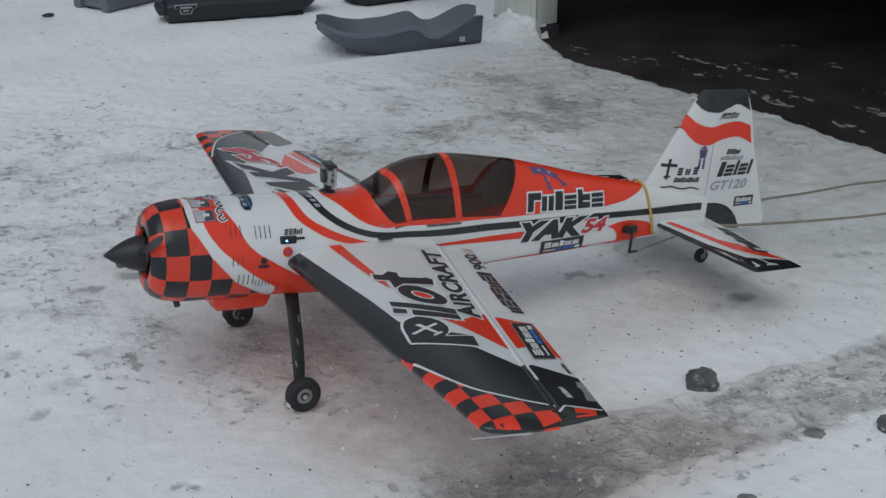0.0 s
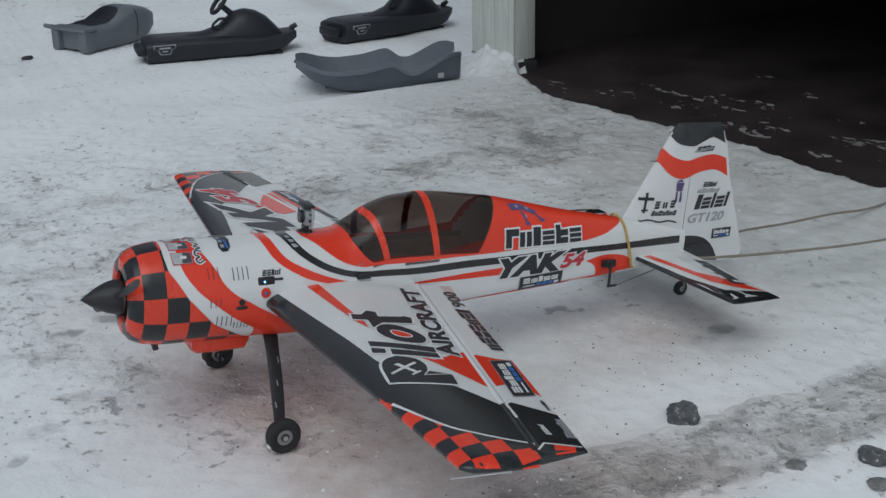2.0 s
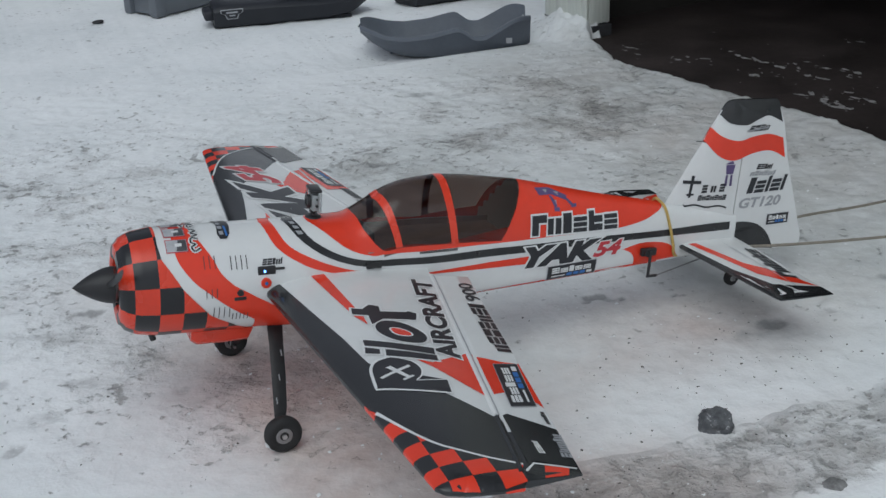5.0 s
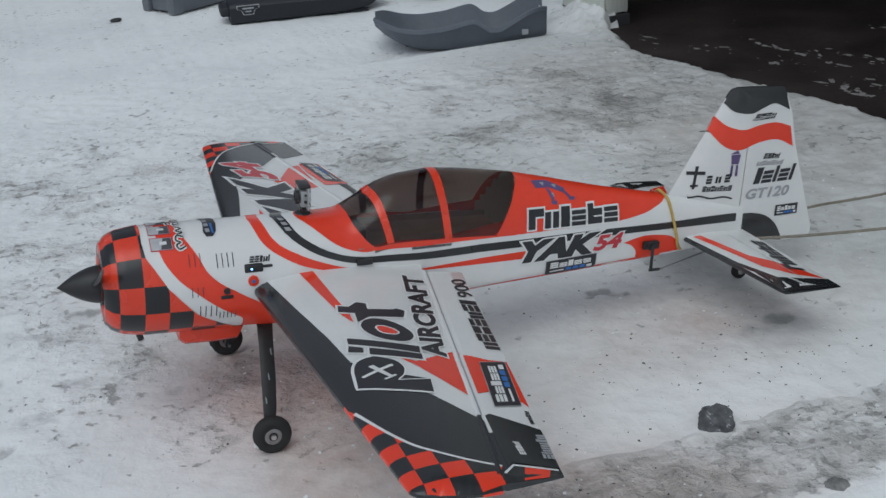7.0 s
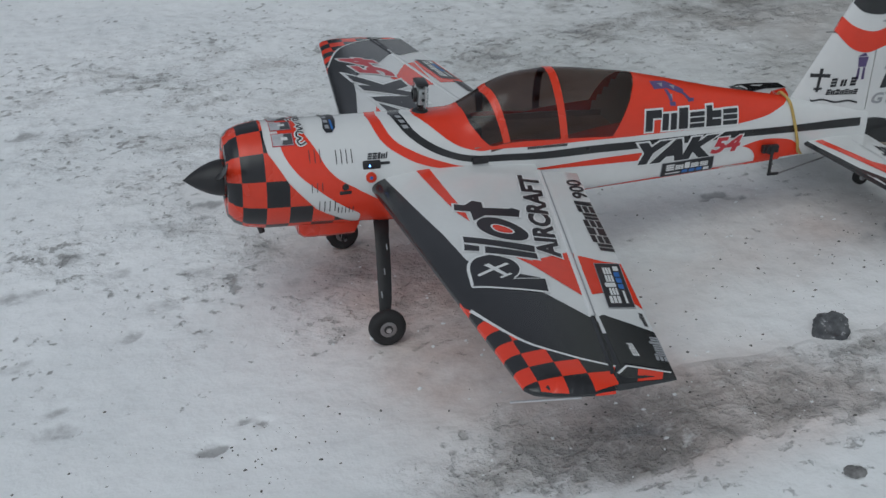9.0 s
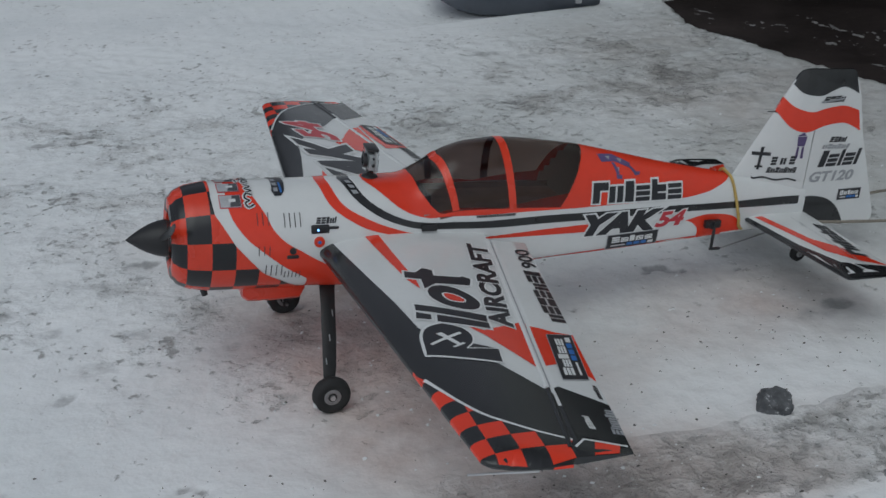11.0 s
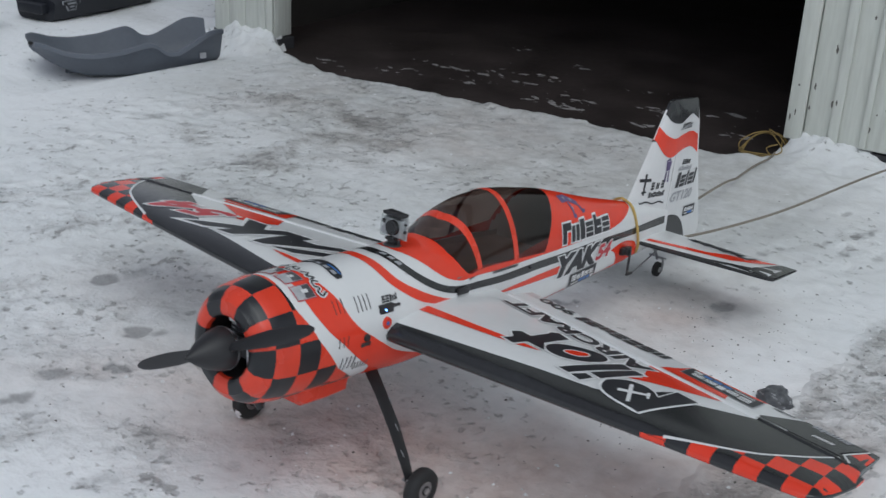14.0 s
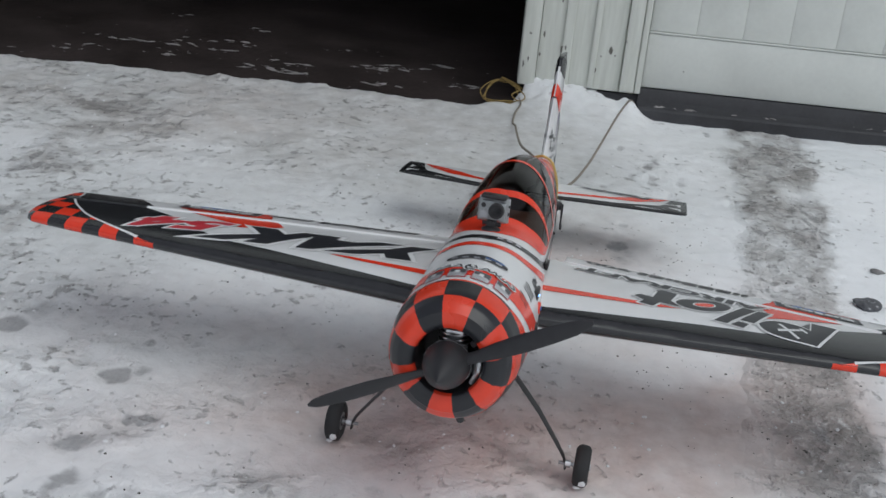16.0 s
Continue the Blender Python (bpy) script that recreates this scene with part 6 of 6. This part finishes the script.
place_rope("tether_rope", ((1.36, .02, .150), (1.52, -.07, .150), (1.85, -.105, .118), (2.2, -.125, .090), (2.7, -.16, .078), (2.98, -.185, .070), (3.10, -.20, .062), (3.19, -.215, .03)), .0046, ROPE_TAN, "taut tan tether rope running to the garage pier")
place_rope("tether_rope", ((1.36, -.02, .150), (1.58, .03, .152), (1.80, .08, .140), (2.08, .160, .090), (2.36, .215, .058), (2.52, .24, .034), (2.62, .265, .020), (2.76, .275, .024), (2.88, .27, .03), (2.98, .29, .03)), .0046, ROPE_TAN, "slack tan tether rope running to a coil")


def coil():
    rng = random.Random(2)
    pts = []
    for k in range(52):
        a = 2 * math.pi * k / 12.6
        r = .098 + .016 * math.sin(k * 1.1) + rng.uniform(-.007, .007)
        pts.append((3.05 + r * math.cos(a) * 1.1, .375 + r * math.sin(a) * .9, -.004 + .022 * (k / 52) + .055 * max(0, math.cos(a - .3))))
    pts += [(3.03, .29, .05), (2.98, .265, .035), (2.94, .29, .03), (2.97, .325, .045), (3.02, .30, .055)]
    place_rope("rope_coil", pts, .0027, ROPE_YELLOW, "loose coil of yellow rope beside the jamb", "rope")


coil()


# ---- stones and lumps ----
def lump(name, x, y, r, mat, label, cat, flatn=.6, seed=1, sink=.25):
    bm = bmesh.new()
    bmesh.ops.create_icosphere(bm, subdivisions=4, radius=1.0)
    for v in bm.verts:
        d = 1 + .30 * noise.noise(v.co * 1.3 + Vector((seed * 5.1, 0, 0))) + .14 * noise.noise(v.co * 3.4 + Vector((0, seed * 3.3, 0))) + .07 * noise.noise(v.co * 8 + Vector((0, 0, seed * 2.3)))
        v.co = Vector((v.co.x * d * r, v.co.y * d * r, max(-sink, v.co.z * d * flatn) * r))
    ob = finish(name, bm, mat, None, "", 60)
    ob.location = (x, y, ground_z(x, y) + sink * r * .6)
    return tagged(ob, label, cat)


lump("stone", .990, -.634, .044, STONE, "dark rounded stone frozen into the snow", "stone", .75, 1)
for i, (x, y, r) in enumerate(((1.08, -.96, .024), (1.27, -1.03, .040), (1.19, -1.12, .028), (.75, -1.10, .020), (1.58, -1.10, .022))):
    lump("slush_clod", x, y, r, ICE if i != 1 else STONE, "dirty frozen clod beside the wheel track", "clod", .45 if i == 1 else .22, 3 + i)
lump("wood_chip", .285, 5.20, .035, BLACK_PLASTIC, "small dark chip lying on the snow", "chip", .35, 9)


# ---- sleds ----
def tub(length, stations, th=.008):
    """Open moulded hull: stations of (along, half width at the rim, half width at the floor, floor height, rim height)."""
    rings = []
    cols = list(zip(*stations))
    xs = np.linspace(cols[0][0], cols[0][-1], 48)
    smooth = [[float(sum(np.interp(x + d, cols[0], c) for d in (-.018, -.006, .006, .018)) / 4) for x in xs] for c in cols[1:]]
    for x, wr, wf, zf, zr in zip(xs, *smooth):
        def prof(o):
            w2, f2 = wr - o, max(.005, wf - o)
            return [(-w2, zr - (.0 if o == 0 else .004)), (-(w2 * .55 + f2 * .45), zf + (zr - zf) * .5 + o * .2), (-f2, zf + .02 + o), (-f2 * .8, zf + o), (0, zf + o + .004), (f2 * .8, zf + o), (f2, zf + .02 + o), (w2 * .55 + f2 * .45, zf + (zr - zf) * .5 + o * .2), (w2, zr - (.0 if o == 0 else .004))]
        ring = [( -wr - .022, zr - .016), (-wr - .004, zr - .016)] + prof(0)[1:-1] + [(wr + .004, zr - .016), (wr + .022, zr - .016), (wr + .018, zr + .004), (wr, zr + .006)] + prof(th)[::-1][1:-1] + [(-wr, zr + .006), (-wr - .018, zr + .004)]
        rings.append([Vector((x, y, z)) for y, z in ring])
    return loft(rings)


def long_sled():
    ob = empty("pulling_sled", pose(2.00, 3.47, -.058, 0, 0, -20) @ Matrix.Diagonal((1.05, 1.05, 1.0, 1)))
    tagged(ob, "long dark grey moulded plastic sled lying on the snow", "sled")
    st = [(-.455, .07, .03, .150, .190), (-.44, .11, .06, .130, .195), (-.39, .16, .10, .090, .178), (-.32, .185, .13, .048, .150), (-.22, .195, .15, .014, .135), (-.08, .20, .155, .0, .145), (.05, .20, .155, .0, .176), (.085, .20, .155, .0, .174), (.14, .195, .15, .0, .122), (.20, .195, .15, .0, .118), (.28, .19, .15, .005, .160), (.36, .18, .14, .012, .205), (.42, .16, .12, .02, .215), (.455, .13, .09, .05, .205)]
    h = part("hull", tub(.9, st), SLED_GREY, ob, "dark grey moulded hull")
    part("floor_ridge", box(-.30, .30, -.012, .012, .006, .020, .004), SLED_GREY, ob)
    part("seat_step", box(.10, .18, -.13, .13, .006, .035, .012), SLED_GREY, ob)
    part("sticker", box(.318, .350, -.186, -.182, .075, .104), VINYL_GREY, ob, "small worn white sticker")
    part("sticker", box(.425, .428, -.05, -.02, .17, .195), VINYL_WHITE, ob)
    part("tow_hole", rod((-.446, 0, .168), (-.462, 0, .176), .010, .010, 12), BLACK_PLASTIC, ob)


long_sled()


def steering_sled(x, y, turn, name="steering_sled"):
    ob = empty(name, pose(x, y, 0, 0, 0, turn))
    tagged(ob, "black plastic snowmobile-shaped sled with steering loop", "sled", "black steering sleds")
    def closed(st, n=30, k=.03):
        cols = list(zip(*st))
        out = []
        for u in np.linspace(cols[0][0], cols[0][-1], n):
            hw, z0, z1 = (float(sum(np.interp(u + d, cols[0], c) for d in (-k, 0, k)) / 3) for c in cols[1:])
            out.append([Vector((u, hw * f, z0 + (z1 - z0) * g)) for f, g in ((-.78, 0), (-.94, .12), (-1.0, .45), (-1.05, .78), (-.98, .90), (-.72, 1.0), (.72, 1.0), (.98, .90), (1.05, .78), (1.0, .45), (.94, .12), (.78, 0))])
        return loft(out)
    part("hull", closed(((-.47, .14, .0, .125), (-.44, .165, .0, .145), (-.20, .17, .0, .142), (.0, .17, .0, .135), (.20, .165, .0, .125), (.38, .15, .015, .115), (.47, .12, .05, .12), (.505, .08, .085, .13))), SLED_DARK, ob)
    part("tail_stub", box(-.525, -.44, -.10, .10, .045, .105, .015), SLED_DARK, ob)
    rings = []
    for u, hw, z1 in ((-.20, .10, .145), (-.08, .105, .160), (.02, .11, .190), (.07, .115, .235), (.12, .118, .272), (.19, .12, .285), (.26, .118, .268), (.33, .11, .225), (.39, .095, .16), (.42, .085, .12)):
        rings.append([Vector((u, hw * math.cos(a) * 1.08, .10 + (z1 - .10) * math.sin(a) ** .8)) for a in np.linspace(0, math.pi, 13)])
    part("hood", loft(rings), SLED_DARK, ob)
    lp = [(.03 + .085 * math.cos(a) * .55, .0 + .09 * math.sin(a), .325 + .055 * math.cos(a)) for a in np.linspace(0, 2 * math.pi, 13)]
    part("steering_loop", tube(lp, .014, 8), SLED_DARK, ob)
    part("steering_column", rod((.11, 0, .25), (.035, 0, .322), .022, .018, 10), SLED_DARK, ob)
    part("grab_loop", tube(((.02, -.06, .175), (-.035, -.06, .19), (.01, -.06, .235), (.06, -.06, .235)), .009, 8), SLED_DARK, ob)
    part("runner", box(-.42, .40, -.12, -.09, -.012, .012, .004), SLED_DARK, ob)
    part("runner", box(-.42, .40, .09, .12, -.012, .012, .004), SLED_DARK, ob)
    part("tow_knob", rod((.49, 0, .13), (.53, 0, .15), .018, .016, 12), SLED_DARK, ob)
    def crest(g, y0, y1):
        pts = [(-.425 - g, .118 + g), (-.425 - g, .100), (-.400 - g, .092), (-.388 - g, .066 - g), (-.332 + g, .066 - g), (-.320 + g, .092), (-.295 + g, .100), (-.295 + g, .118 + g)]
        return loft([[Vector((x, y, z)) for x, z in pts] for y in (y0, y1)])
    b = part("badge", crest(.004, -.172, -.179), VINYL_GREY, ob, "grey outlined badge")
    part("badge_field", crest(-.001, -.178, -.1805), SLED_DARK, b)
    part("badge_bar", box(-.395, -.325, -.182, -.1806, .098, .108, .0), VINYL_GREY, b)
    part("badge_bar", box(-.378, -.342, -.182, -.1806, .080, .088, .0), VINYL_GREY, b)
    return ob


steering_sled(1.395, 4.64, -7)
steering_sled(2.65, 4.69, 12)


def pale_sled():
    ob = empty("seat_sled", pose(.86, 5.42, 0, 0, 0, 28) @ Matrix.Scale(.82, 4))
    tagged(ob, "grey boxy plastic sled with a humped hood and dark seat well", "sled")
    st = ((-.36, .205, .02, .185), (-.30, .215, .0, .20), (-.10, .215, .0, .205), (-.02, .215, .0, .245), (.08, .205, .0, .295), (.20, .20, .01, .30), (.32, .18, .04, .275), (.40, .13, .10, .225))
    cols = list(zip(*st))
    rings = []
    for u in np.linspace(-.36, .40, 34):
        hw, z0, z1 = (float(sum(np.interp(u + d, cols[0], c) for d in (-.03, 0, .03)) / 3) for c in cols[1:])
        rings.append([Vector((u, hw * f, z0 + (z1 - z0) * g)) for f, g in ((-.80, 0), (-.92, .10), (-.95, .5), (-.98, .74), (-.92, .88), (-.66, .98), (-.2, 1.0), (.2, 1.0), (.66, .98), (.92, .88), (.98, .74), (.95, .5), (.92, .10), (.80, 0))])
    part("hull", loft(rings), SLED_PALE, ob, "", 50)
    well = []
    for u, hw, z in ((-.26, .12, .206), (-.22, .14, .211), (-.10, .145, .216), (-.03, .14, .247), (.03, .12, .285), (.07, .08, .302)):
        well.append([Vector((u, -hw, z - .012)), Vector((u, -hw * .8, z)), Vector((u, hw * .8, z)), Vector((u, hw, z - .012))])
    part("seat_well", loft(well), SLED_DARK, ob, "dark sunken seat")
    part("front_post", box(-.405, -.30, -.215, -.115, .0, .175, .02), SLED_PALE, ob)
    part("front_post", box(-.405, -.30, .125, .215, .0, .175, .02), SLED_PALE, ob)
    part("front_rim", box(-.415, -.28, -.222, .222, .170, .196, .011), SLED_PALE, ob)
    part("grip", rod((-.385, .20, .185), (-.405, .275, .195), .02, .017, 10), SLED_PALE, ob)
    part("seam", tube(((.14, -.205, .07), (.15, -.214, .14), (.155, -.208, .22), (.16, -.18, .275)), .004, 6), SLED_DARK, ob)


pale_sled()
